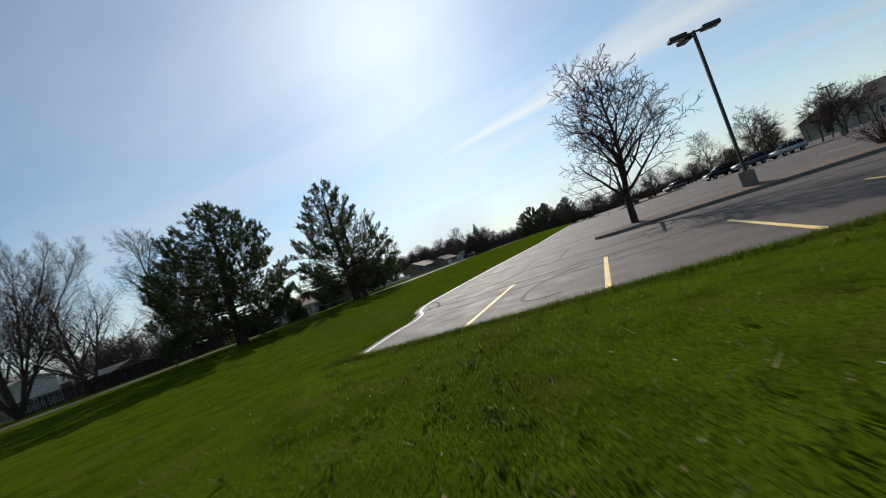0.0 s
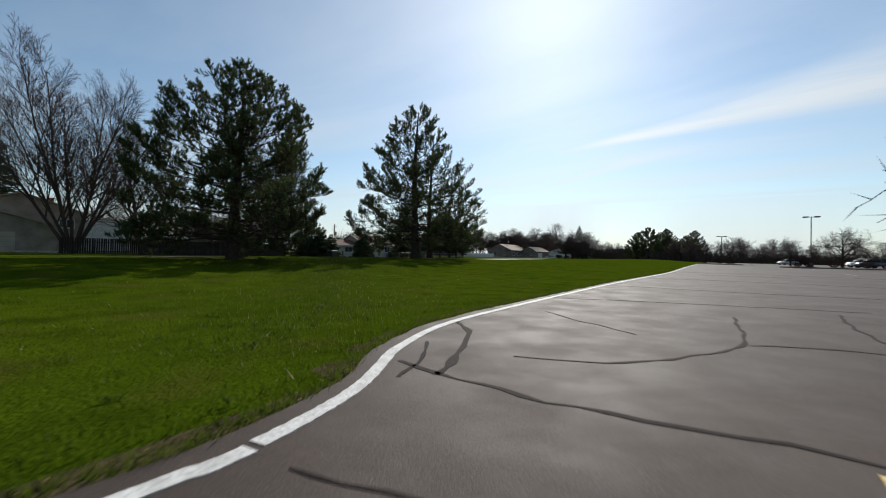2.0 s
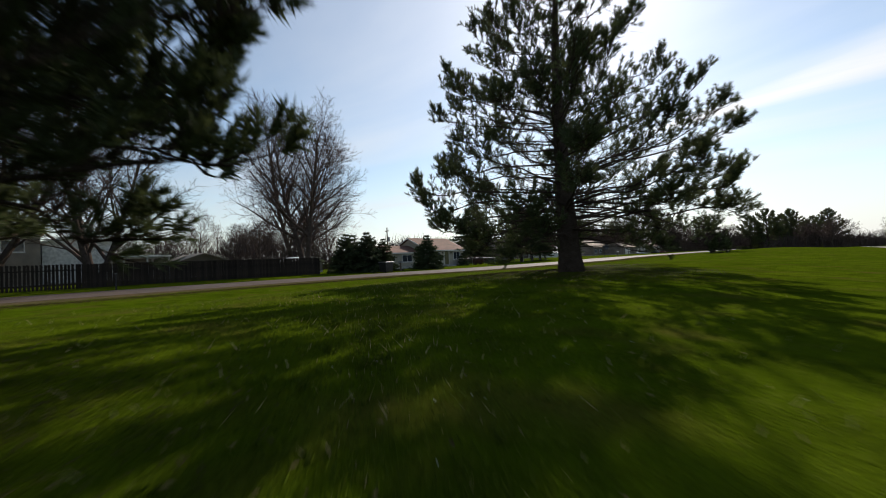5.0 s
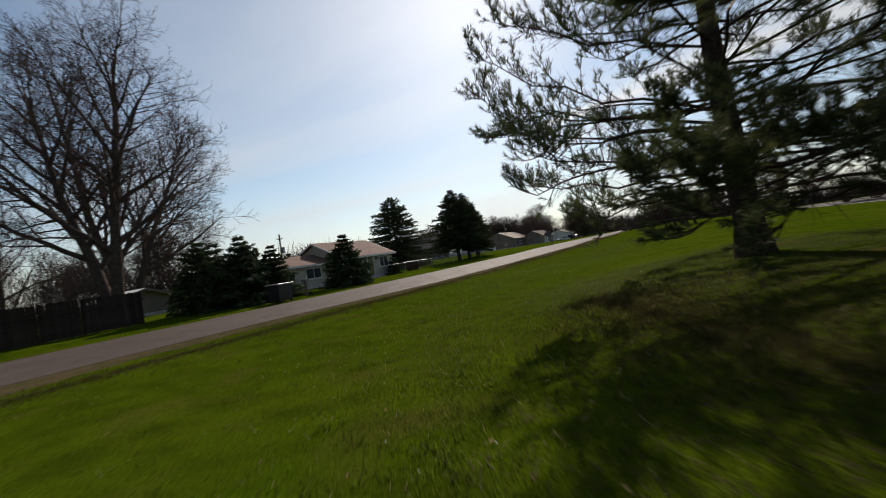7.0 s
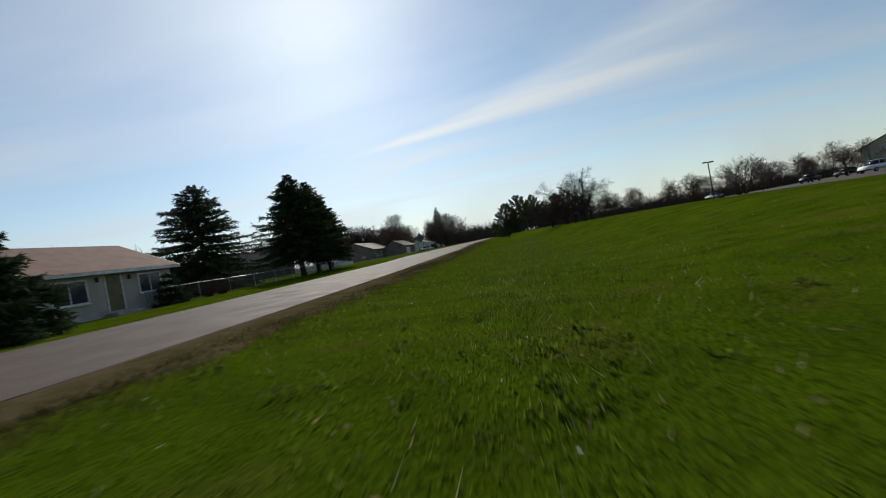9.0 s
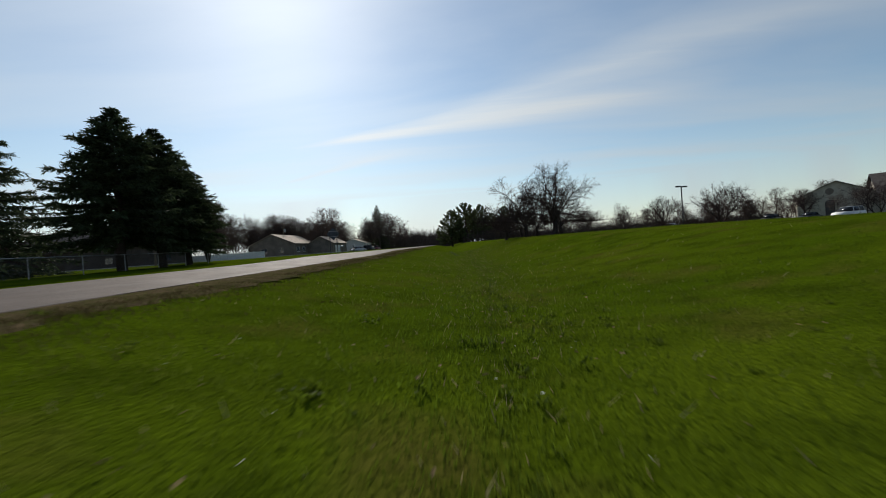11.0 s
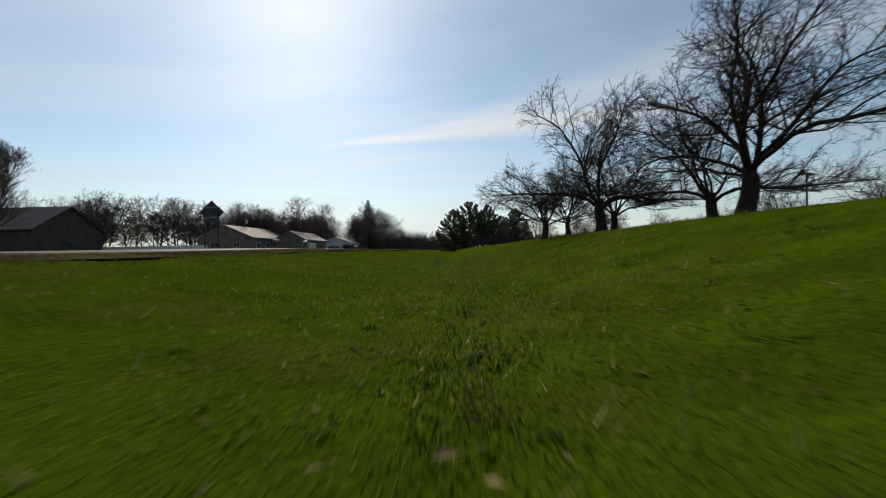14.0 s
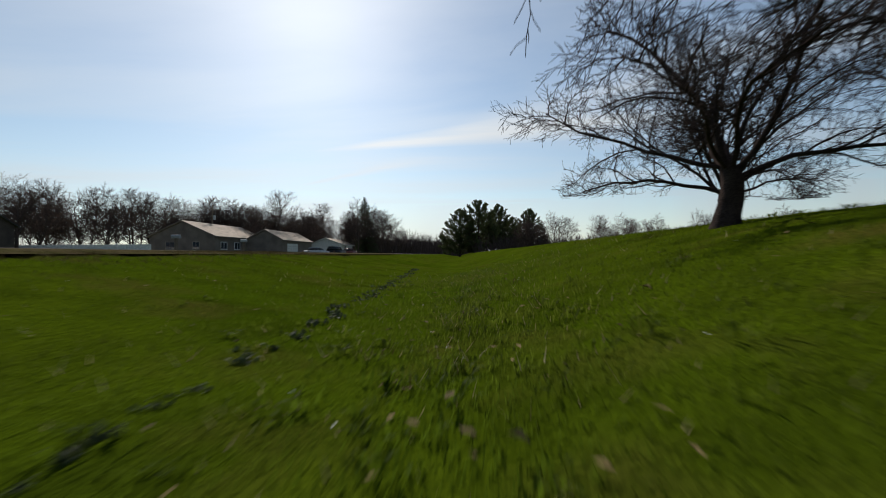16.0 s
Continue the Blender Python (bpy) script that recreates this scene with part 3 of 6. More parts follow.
def bare_tree(seed, height, spread_=0.5, forks=1, first=0.22, levels=4, kids=(7, 6, 6, 4), trunk_r=0.22, up=0.25, lean=0.0, wiggle=0.16, crown_low=0.3, twig_min=0.006, ang=(0.6, 1.0), ratio=0.62, far=False):
    """Wood of a leafless tree: (trunk, crown) meshes as Tubes."""
    rng = random.Random(seed)
    trunk, crown = Tubes(), Tubes()

    def grow(p, d, length, r, lev, into):
        n = (6, 4, 2, 2)[lev] if far else (7, 6, 4, 3, 3)[lev]
        if lev >= 3 and lev == levels:
            into.spike(p, p + (d + rvec(rng) * wiggle + Vector((0, 0, up * 0.3))).normalized() * length, r)
            return
        pts, rad = [p.copy()], [r]
        q, dd = p.copy(), d.copy()
        for i in range(n):
            dd = (dd + rvec(rng) * wiggle * (0.6 if lev == 0 else 1.0) + Vector((0, 0, up * (0.25 if lev else 0.1)))).normalized()
            q = q + dd * (length / n)
            pts.append(q.copy())
            rad.append(max(twig_min * 0.6, r * (1 - 0.82 * (i + 1) / n)))
        into.tube(pts, rad, (6, 4, 3, 3)[lev] if far else (9, 6, 4, 3, 3)[lev])
        if lev >= levels:
            return
        k = kids[lev]
        for c in range(k):
            t = (crown_low if lev == 0 else 0.22) + (1 - (crown_low if lev == 0 else 0.22)) * (c + rng.random() * 0.8) / k
            t = min(t, 0.97)
            f = t * n
            i = min(int(f), n - 1)
            pos = pts[i].lerp(pts[i + 1], f - i)
            dir0 = (pts[i + 1] - pts[i]).normalized()
            nd = side_dir(dir0, rng.uniform(*ang) * (1.15 - 0.35 * t if lev == 0 else 1), c * 2.4 + rng.uniform(-0.5, 0.5))
            if lev == 0:
                nd = (nd * Vector((1, 1, 1)) + Vector((0, 0, 0.15))).normalized()
                nl = height * spread_ * (1.1 - 0.55 * t) * rng.uniform(0.8, 1.15)
            else:
                nl = length * ratio * (1.1 - 0.5 * t) * rng.uniform(0.7, 1.2)
            rr = max(twig_min, (r * (1 - 0.75 * t)) * (0.62 if lev == 0 else 0.55))
            grow(pos, nd, nl, rr, lev + 1, crown)

    fan = (1.0, 0.45, 0.75) if forks > 4 else (1.0, 1.0, 1.0)
    for s in range(forks):
        d = Vector((0, 0, 1)) if forks == 1 else Vector((math.cos(2 * math.pi * s / forks + seed) * lean * fan[s % 3], math.sin(2 * math.pi * s / forks + seed) * lean * fan[s % 3], 1)).normalized()
        grow(Vector((0, 0, -0.1)) + Vector((d.x, d.y, 0)) * trunk_r * 0.8, d, height * rng.uniform(0.82, 0.95), trunk_r * (1 if forks == 1 else 0.72), 0, trunk)
    return trunk, crown


def tree_thing(name, trunk, crown, m_trunk, m_crown, x, y, rz, label, category="tree", group="", leaf=None, m_leaf=None, z=None, s=1.0):
    e = empty(name, x, y, (land(x, y) if z is None else z) - 0.02, rz)
    e.scale = (s, s, s)
    for nm, tb, ma, sm in (("trunk", trunk, m_trunk, True), ("crown", crown, m_crown, True), ("needles", leaf, m_leaf, False)):
        if tb is None:
            continue
        if tb.mesh is None:
            tb.mesh = mesh_ob(nm, tb.v, tb.f, ma, e, smooth=sm).data
        else:
            new(nm, tb.mesh).parent = e
    return tagged(e, label, category, group)


def brush(lf, p, d, length, rng, n, nl, w):
    """Needles standing round a shoot like a bottle brush."""
    for i in range(n):
        o = p + d * length * (0.15 + 0.85 * rng.random())
        nd = side_dir(d, rng.uniform(0.25, 1.05), rng.uniform(0, 6.283))
        s = nd.orthogonal().normalized()
        s = (s * math.cos(i) + nd.cross(s) * math.sin(i)) * w
        lf.tri(o - s, o + s, o + nd * nl * rng.uniform(0.7, 1.15))


ROUND = ((0.0, 0.80), (0.12, 0.95), (0.25, 1.0), (0.45, 1.0), (0.63, 0.90), (0.80, 0.68), (0.92, 0.42), (1.0, 0.10))
CONE = ((0.0, 0.80), (0.12, 0.95), (0.25, 1.0), (0.38, 0.94), (0.50, 0.82), (0.62, 0.70), (0.75, 0.58), (0.90, 0.33), (1.0, 0.07))


def pine_tree(seed, height, radius, trunk_r, prof=CONE, needles=16, limbs=11.0, nl=0.14, nw=0.010, bare=0.40, low=0.07, dens=1.0, lobe=None, cones=0.0, dead=3):
    """An old Austrian pine: limbs that sweep up to the crown's outline, bare within, with fans of needle brushes at their ends."""
    rng = random.Random(seed)
    trunk, crown, lf, cn = Tubes(), Tubes(), Tubes(), Tubes()

    def axis(t):
        return Vector((0.12 * math.sin(t * 5 + seed), 0.12 * math.cos(t * 4 + seed), -0.15 + t * height))

    def rad(t):
        for (ta, ra), (tb, rb) in zip(prof, prof[1:]):
            if t <= tb:
                return ra + (rb - ra) * (t - ta) / (tb - ta)
        return prof[-1][1]
    pts = [axis(i / 14 * 0.985) for i in range(15)]
    trunk.tube(pts, [trunk_r * (1.4 if i == 0 else 1) * (1 - 0.93 * i / 14) + 0.012 for i in range(15)], 12)
    count = int(height * limbs)
    up = Vector((0, 0, 1))
    for w in range(count):
        te = low + (1.0 - low) * (w + rng.random()) / count
        az = w * 2.39996 + rng.gauss(0, 0.3)
        reach = max(0.22, radius * rad(te) * (lobe(az, te) if lobe else 1.0) * rng.choice((0.62, 0.84, 0.92, 0.97, 1.0, 1.0, 1.04)))
        slope = -0.40 + 2.3 * min(te, 0.2) + 0.75 * max(0.0, te - 0.20) + 1.2 * max(0.0, te - 0.80) + rng.uniform(-0.14, 0.14)
        z0 = min(0.975, max(0.045 + 0.02 * rng.random(), te - reach * slope / height))
        a, out = axis(z0), Vector((math.cos(az), math.sin(az), 0))
        b = Vector((axis(te).x, axis(te).y, te * height)) + out * reach
        dz = b.z - a.z
        c1, c2 = a + out * reach * 0.40 + up * (dz * 0.2 + 0.03 * reach), a + out * reach * 0.85 + up * (dz * 0.5 - 0.02 * reach)
        n = 7
        br = []
        for i in range(n + 1):
            f = i / n
            q = a * (1 - f) ** 3 + c1 * (3 * f * (1 - f) ** 2) + c2 * (3 * f * f * (1 - f)) + b * f ** 3
            br.append(q + rvec(rng) * (0.03 * reach * min(1.0, 2 * f)))
        r0 = (0.012 + 0.0056 * reach) * (1.15 - 0.3 * te)
        crown.tube(br, [r0 * (1 - 0.84 * i / n) for i in range(n + 1)], 5)

        def along(f):
            g = min(f, 0.999) * n
            i = min(int(g), n - 1)
            return br[i].lerp(br[i + 1], g - i), (br[i + 1] - br[i]).normalized()
        for k in range(int(dead * reach)):
            q, bd = along(rng.uniform(0.1, 0.75))
            td = side_dir(bd, rng.uniform(0.7, 1.3), rng.uniform(0, 6.283))
            e = q + (td + bd * 0.5).normalized() * rng.uniform(0.25, 0.95)
            crown.spike(q, e, 0.009)
            if k % 2:
                crown.spike(q.lerp(e, 0.5), q.lerp(e, 0.7) + rvec(rng) * 0.26, 0.006)
        inn = bare if te < 0.4 else bare * 0.62
        subs = int((3.0 + 2.5 * reach) * dens) + 1
        for s in range(subs + 1):
            f = inn + (1.0 - inn) * (min(1.0, (s + 0.7 * rng.random()) / subs)) ** 0.5
            q, bd = along(f)
            lat = Vector((-bd.y, bd.x, 0)).normalized() * (1 if s % 2 else -1)
            sl = (0.34 + 0.17 * reach * max(0.14, 1.15 - f)) * rng.uniform(0.7, 1.25)
            sd = (bd * rng.uniform(0.2, 0.9) + lat * rng.uniform(0.1, 1.0) + up * rng.uniform(-0.35, 0.95)).normalized()
            sub = [q]
            for k in range(3):
                sd = (sd + up * 0.17 + rvec(rng) * 0.13).normalized()
                sub.append(sub[-1] + sd * sl / 3)
            crown.tube(sub, [0.013, 0.011, 0.008, 0.004], 3)
            brush(lf, sub[-1] - sd * 0.05, (sd + up * 0.3).normalized(), 0.24, rng, needles + 6, nl, nw)
            for k in range(int(2.6 + 4.4 * sl)):
                g = rng.uniform(0.2, 1.0) * 3
                m = min(int(g), 2)
                p = sub[m].lerp(sub[m + 1], g - m)
                td = (side_dir(sd, rng.uniform(0.4, 1.0), rng.uniform(0, 6.283)) + up * 0.5).normalized()
                l = rng.uniform(0.12, 0.26)
                crown.spike(p, p + td * l, 0.0065)
                brush(lf, p, td, l + 0.04, rng, needles, nl, nw)
                if rng.random() < cones:
                    o = p + td * l * 0.5 + rvec(rng) * 0.05
                    for d0, d1 in ((0, 1.57), (1.57, 3.14), (3.14, 4.71), (4.71, 6.28)):
                        u0, u1 = Vector((math.cos(d0), math.sin(d0), 0)) * 0.024, Vector((math.cos(d1), math.sin(d1), 0)) * 0.024
                        cn.tri(o + u0, o + u1, o - up * 0.06), cn.tri(o + u1, o + u0, o + up * 0.03)
    return trunk, crown, lf, cn


def spruce_tree(seed, height, radius, trunk_r, low=0.06, droop=0.30, dens=1.0, clean=0.0, full=1.35):
    """A spruce: tiers of drooping boughs clothed with short hanging sprays."""
    rng = random.Random(seed)
    trunk, crown, lf = Tubes(), Tubes(), Tubes()
    pts = [Vector((0.05 * math.sin(i), 0.05 * math.cos(i * 1.3), -0.12 + height * i / 9)) for i in range(10)]
    trunk.tube(pts, [trunk_r * (1.2 - i / 9 * 1.12) + 0.01 for i in range(10)], 9)
    tiers = int(height * 3.0)
    for w in range(tiers):
        t = low + clean + (0.99 - low - clean) * w / (tiers - 1)
        k = 7 if t < 0.85 else 5
        for b in range(k):
            az = w * 1.1 + b * 6.283 / k + rng.uniform(-0.3, 0.3)
            length = max(0.18, radius * (1 - (max(t - 0.10, 0) / 0.92) ** full) * rng.uniform(0.66, 1.16))
            p = Vector((0, 0, t * height))
            d = Vector((math.cos(az), math.sin(az), 0.35 * t - droop * (1 - t) + rng.uniform(-0.1, 0.1))).normalized()
            n = 5
            br, dd = [p], d
            for i in range(n):
                dd = (dd + Vector((0, 0, -0.05 + 0.11 * i / n)) + rvec(rng) * 0.05).normalized()
                br.append(br[-1] + dd * length / n)
            crown.tube(br, [0.028 * (1 - 0.85 * i / n) * (0.4 + length / 3) for i in range(n + 1)], 4)
            sprays = int((8 + 13 * length) * dens)
            for s in range(sprays):
                f = min(0.15 + 0.85 * (s + rng.random()) / sprays, 0.995) * n
                i = min(int(f), n - 1)
                q = br[i].lerp(br[i + 1], f - i)
                bd = (br[i + 1] - br[i]).normalized()
                lat = Vector((-bd.y, bd.x, 0)).normalized() * (1 if s % 2 else -1)
                sd = (bd * rng.uniform(0.3, 1.0) + lat * rng.uniform(0.2, 1.0) + Vector((0, 0, rng.uniform(-0.65, 0.25)))).normalized()
                sl = 0.50 * rng.uniform(0.6, 1.3) * min(1.0, 0.45 + length / 3)
                for h in range(4):
                    o = q + sd * sl * h * 0.22
                    nd = side_dir(sd, rng.uniform(0.2, 0.75), rng.uniform(0, 6.28))
                    sw = nd.orthogonal().normalized() * 0.05
                    lf.tri(o - sw, o + sw, o + nd * sl * 0.55)
    return trunk, crown, lf


# the three old pines on the berm
def turned(az, at):
    return (az - radians(at) + math.pi) % (2 * math.pi) - math.pi


def lobe_a(az, t):
    """Fuller towards the south, both high up and in the drooping lowest limbs."""
    return 1.0 + 0.12 * math.exp(-(turned(az, -110) / 0.8) ** 2) * (1 if t > 0.5 or t < 0.16 else 0.5)


def lobe_c(az, t):
    """Longer to the north-east, and in the low limbs to the west."""
    return 0.90 + 0.24 * math.exp(-(turned(az, 40) / 0.7) ** 2) + (0.24 if t < 0.4 else 0.04) * math.exp(-(turned(az, 190) / 0.9) ** 2) + (0.22 if t < 0.26 else 0.0) * math.exp(-(turned(az, 142) / 0.35) ** 2)


def pine_on_berm(q, x, y, rz, label):
    e = tree_thing("pine_tree", q[0], q[1], M_BARK, M_BARK, x, y, rz, label, "pine tree", "pines on the berm", q[2], M_NEEDLE)
    if q[3].v:
        mesh_ob("cones", q[3].v, q[3].f, M_CONE, e, "small dark brown cones")
    return e


pine_on_berm(pine_tree(3, 9.5, 4.2, 0.33, ROUND, lobe=lobe_a, limbs=15.5, needles=23, nw=0.0125, dens=1.15, bare=0.44, low=0.03, dead=7), -18.4, 12.5, 0, "broad old pine with dark green needle tufts on the berm")
pine_on_berm(pine_tree(8, 13.9, 5.8, 0.40, CONE, needles=21, nw=0.0115, bare=0.50, limbs=9.5, cones=0.04, dens=1.35, low=0.03, dead=7), -21.75, 30.9, 0, "tall old pine with bare inner limbs and dark needle tufts")
pine_on_berm(pine_tree(15, 12.6, 5.6, 0.32, ROUND, needles=18, nw=0.0075, bare=0.52, limbs=8.0, lobe=lobe_c, cones=0.05, dead=8, dens=1.0, low=0.06), -25.4, 38.1, 0, "old pine with long low limbs reaching over the grass")

# ---------------------------------------------------------------- kerbed island with its tree, lamp and shrub
def island(x0, y0, x1, y1, w, label):
    e = empty("kerbed_island", 0, 0, 0)
    d = Vector((x1 - x0, y1 - y0, 0))
    ln = d.length
    d.normalize()
    n = Vector((-d.y, d.x, 0))
    outer, inner = [], []
    for r, lst in ((w / 2, outer), (w / 2 - 0.16, inner)):
        for i in range(13):
            a = math.pi / 2 + math.pi * i / 12
            lst.append(Vector((x0, y0, 0)) + d * (w / 2 + r * math.cos(a)) + n * (r * math.sin(a)))
        for i in range(13):
            a = -math.pi / 2 + math.pi * i / 12
            lst.append(Vector((x1, y1, 0)) + d * (-w / 2 + r * math.cos(a)) + n * (r * math.sin(a)))
    k = len(outer)
    vs, fs = [], []
    for o, q in zip(outer, inner):
        c = o.lerp(q, 0.2)
        vs += [(o.x, o.y, -0.05), (o.x, o.y, 0.12), (c.x, c.y, 0.15), (q.x, q.y, 0.15), (q.x, q.y, 0.02)]
    for i in range(k):
        j = (i + 1) % k
        for s in range(4):
            fs.append((5 * i + s, 5 * j + s, 5 * j + s + 1, 5 * i + s + 1))
    mesh_ob("kerb", vs, fs, M_KERB, e, "weathered concrete kerb")
    cx, cy = (x0 + x1) / 2, (y0 + y1) / 2
    vs = [(q.x, q.y, 0.13 + 0.02 * random.random()) for q in inner]
    m = 10
    mids = [Vector((x0, y0, 0)) + d * (w / 2 + (ln - w) * i / m) for i in range(m + 1)]
    fs = []
    base = len(vs)
    vs += [(q.x, q.y, 0.22 + 0.03 * random.random()) for q in mids]
    for i in range(k):
        j = (i + 1) % k
        def near(v):
            return base + max(0, min(m, round(((Vector((vs[v][0], vs[v][1], 0)) - mids[0]).dot(d)) / (ln - w) * m)))
        a, b = near(i), near(j)
        fs.append((i, j, a))
        if a != b:
            step = 1 if b > a else -1
            for q in range(a, b, step):
                fs.append((j, q + step, q))
    mesh_ob("mulch_bed", vs, fs, M_MULCH, e, "brown bark mulch")
    return tagged(e, label, "kerbed island", kind="structure")


island(4.75, 13.6, 44.0, 10.6, 2.6, "long kerbed planting island with brown mulch")
island(8.6, 84.2, 21.0, 84.2, 3.0, "kerbed planting island across the car park")
island(-3.5, 112.5, 4.5, 106.0, 3.0, "kerbed planting island across the car park")


def lamp_post(x, y, h, heads, z=0.0, rz=0.0, plinth=True, label=""):
    e = empty("street_lamp", x, y, z, rz)
    if plinth:
        bm = bmesh.new()
        cyl(bm, (0, 0, -0.1), (0, 0, 0.72), 0.30, 0.29, 16)
        part("plinth", bm, M_KERB, e, "concrete plinth")
    bm = bmesh.new()
    box(bm, -0.058, -0.058, 0.6 if plinth else -0.1, 0.058, 0.058, h, 0.01)
    box(bm, -0.15, -0.15, 0.72 if plinth else 0, 0.15, 0.15, 0.75 if plinth else 0.03)
    part("pole", bm, M_METAL, e)
    for a in heads:
        bm = bmesh.new()
        box(bm, 0.06, -0.03, h - 0.10, 0.34, 0.03, h - 0.03)
        box(bm, 0.30, -0.20, h - 0.14, 1.02, 0.20, h + 0.04, 0.03)
        bmesh.ops.rotate(bm, verts=bm.verts, cent=(0, 0, 0), matrix=Matrix.Rotation(radians(a), 3, "Z"))
        hd = part("lamp_head", bm, M_METAL, e)
        bm = boxb(0.38, -0.15, h - 0.150, 0.94, 0.15, h - 0.138)
        bmesh.ops.rotate(bm, verts=bm.verts, cent=(0, 0, 0), matrix=Matrix.Rotation(radians(a), 3, "Z"))
        part("lens", bm, M_GLASS, hd)
    return tagged(e, label or "dark bronze car park lamp on a square pole", "street lamp", "car park lamps")


lamp_post(11.25, 13.1, 7.05, (0, 100, 180), 0.12, 10, label="dark bronze lamp with three heads on a concrete plinth")
lamp_post(38.0, 66.0, 7.3, (0, 180), 0.0, 20)
lamp_post(0.9, 112.2, 6.3, (0, 180), 0.0, 25, plinth=False)
lamp_post(12.3, 84.0, 7.7, (0, 180), 0.12, 0)

# ---------------------------------------------------------------- houses
def opening(e, kind, wall, a, z, w, h, frame_m=None):
    """A window or door on a wall. wall: (origin, along, outward)."""
    o, al, outw = (Vector(q) for q in wall)
    up = Vector((0, 0, 1))
    frame_m = frame_m or M_TRIM

    def slab(bm, a0, a1, z0, z1, d0, d1):
        c = [o + al * p + outw * d + up * q for d in (d0, d1) for p, q in ((a0, z0), (a1, z0), (a1, z1), (a0, z1))]
        v = [bm.verts.new(p) for p in c]
        for f in ((3, 2, 1, 0), (4, 5, 6, 7), (0, 1, 5, 4), (1, 2, 6, 5), (2, 3, 7, 6), (3, 0, 4, 7)):
            bm.faces.new([v[i] for i in f])
    bm = bmesh.new()
    t = 0.07
    for q in ((a, a + t, z, z + h), (a + w - t, a + w, z, z + h), (a + t, a + w - t, z + h - t, z + h)):
        slab(bm, *q, -0.02, 0.045)
    if kind == "window":
        slab(bm, a + t, a + w - t, z, z + t, -0.02, 0.045)
        slab(bm, a + w / 2 - 0.025, a + w / 2 + 0.025, z + t, z + h - t, 0.0, 0.035)
    ob = part(kind, bm, frame_m, e)
    if kind == "window":
        for p0, p1 in ((a + t, a + w / 2 - 0.025), (a + w / 2 + 0.025, a + w - t)):
            bm = bmesh.new()
            slab(bm, p0, p1, z + t, z + h - t, 0.004, 0.014)
            part("pane", bm, M_GLASS, ob)
        bm = bmesh.new()
        slab(bm, a - 0.05, a + w + 0.05, z - 0.06, z, -0.02, 0.09)
        part("sill", bm, frame_m, ob)
    else:
        bm = bmesh.new()
        slab(bm, a + t, a + w - t, z + 0.02, z + h - t, 0.004, 0.024)
        for k in range(3):
            slab(bm, a + t + 0.12, a + w - t - 0.12, z + 0.2 + k * 0.6, z + 0.62 + k * 0.6, 0.024, 0.034)
        part("door_leaf", bm, M_DOOR if kind == "door" else M_TRIM, ob)
        bm = bmesh.new()
        c = o + al * (a + w - 0.2) + outw * 0.06 + up * (z + 0.95)
        cyl(bm, c - outw * 0.04, c + outw * 0.02, 0.03, 0.03, 8)
        part("door_handle", bm, M_STEEL, ob)
    return ob


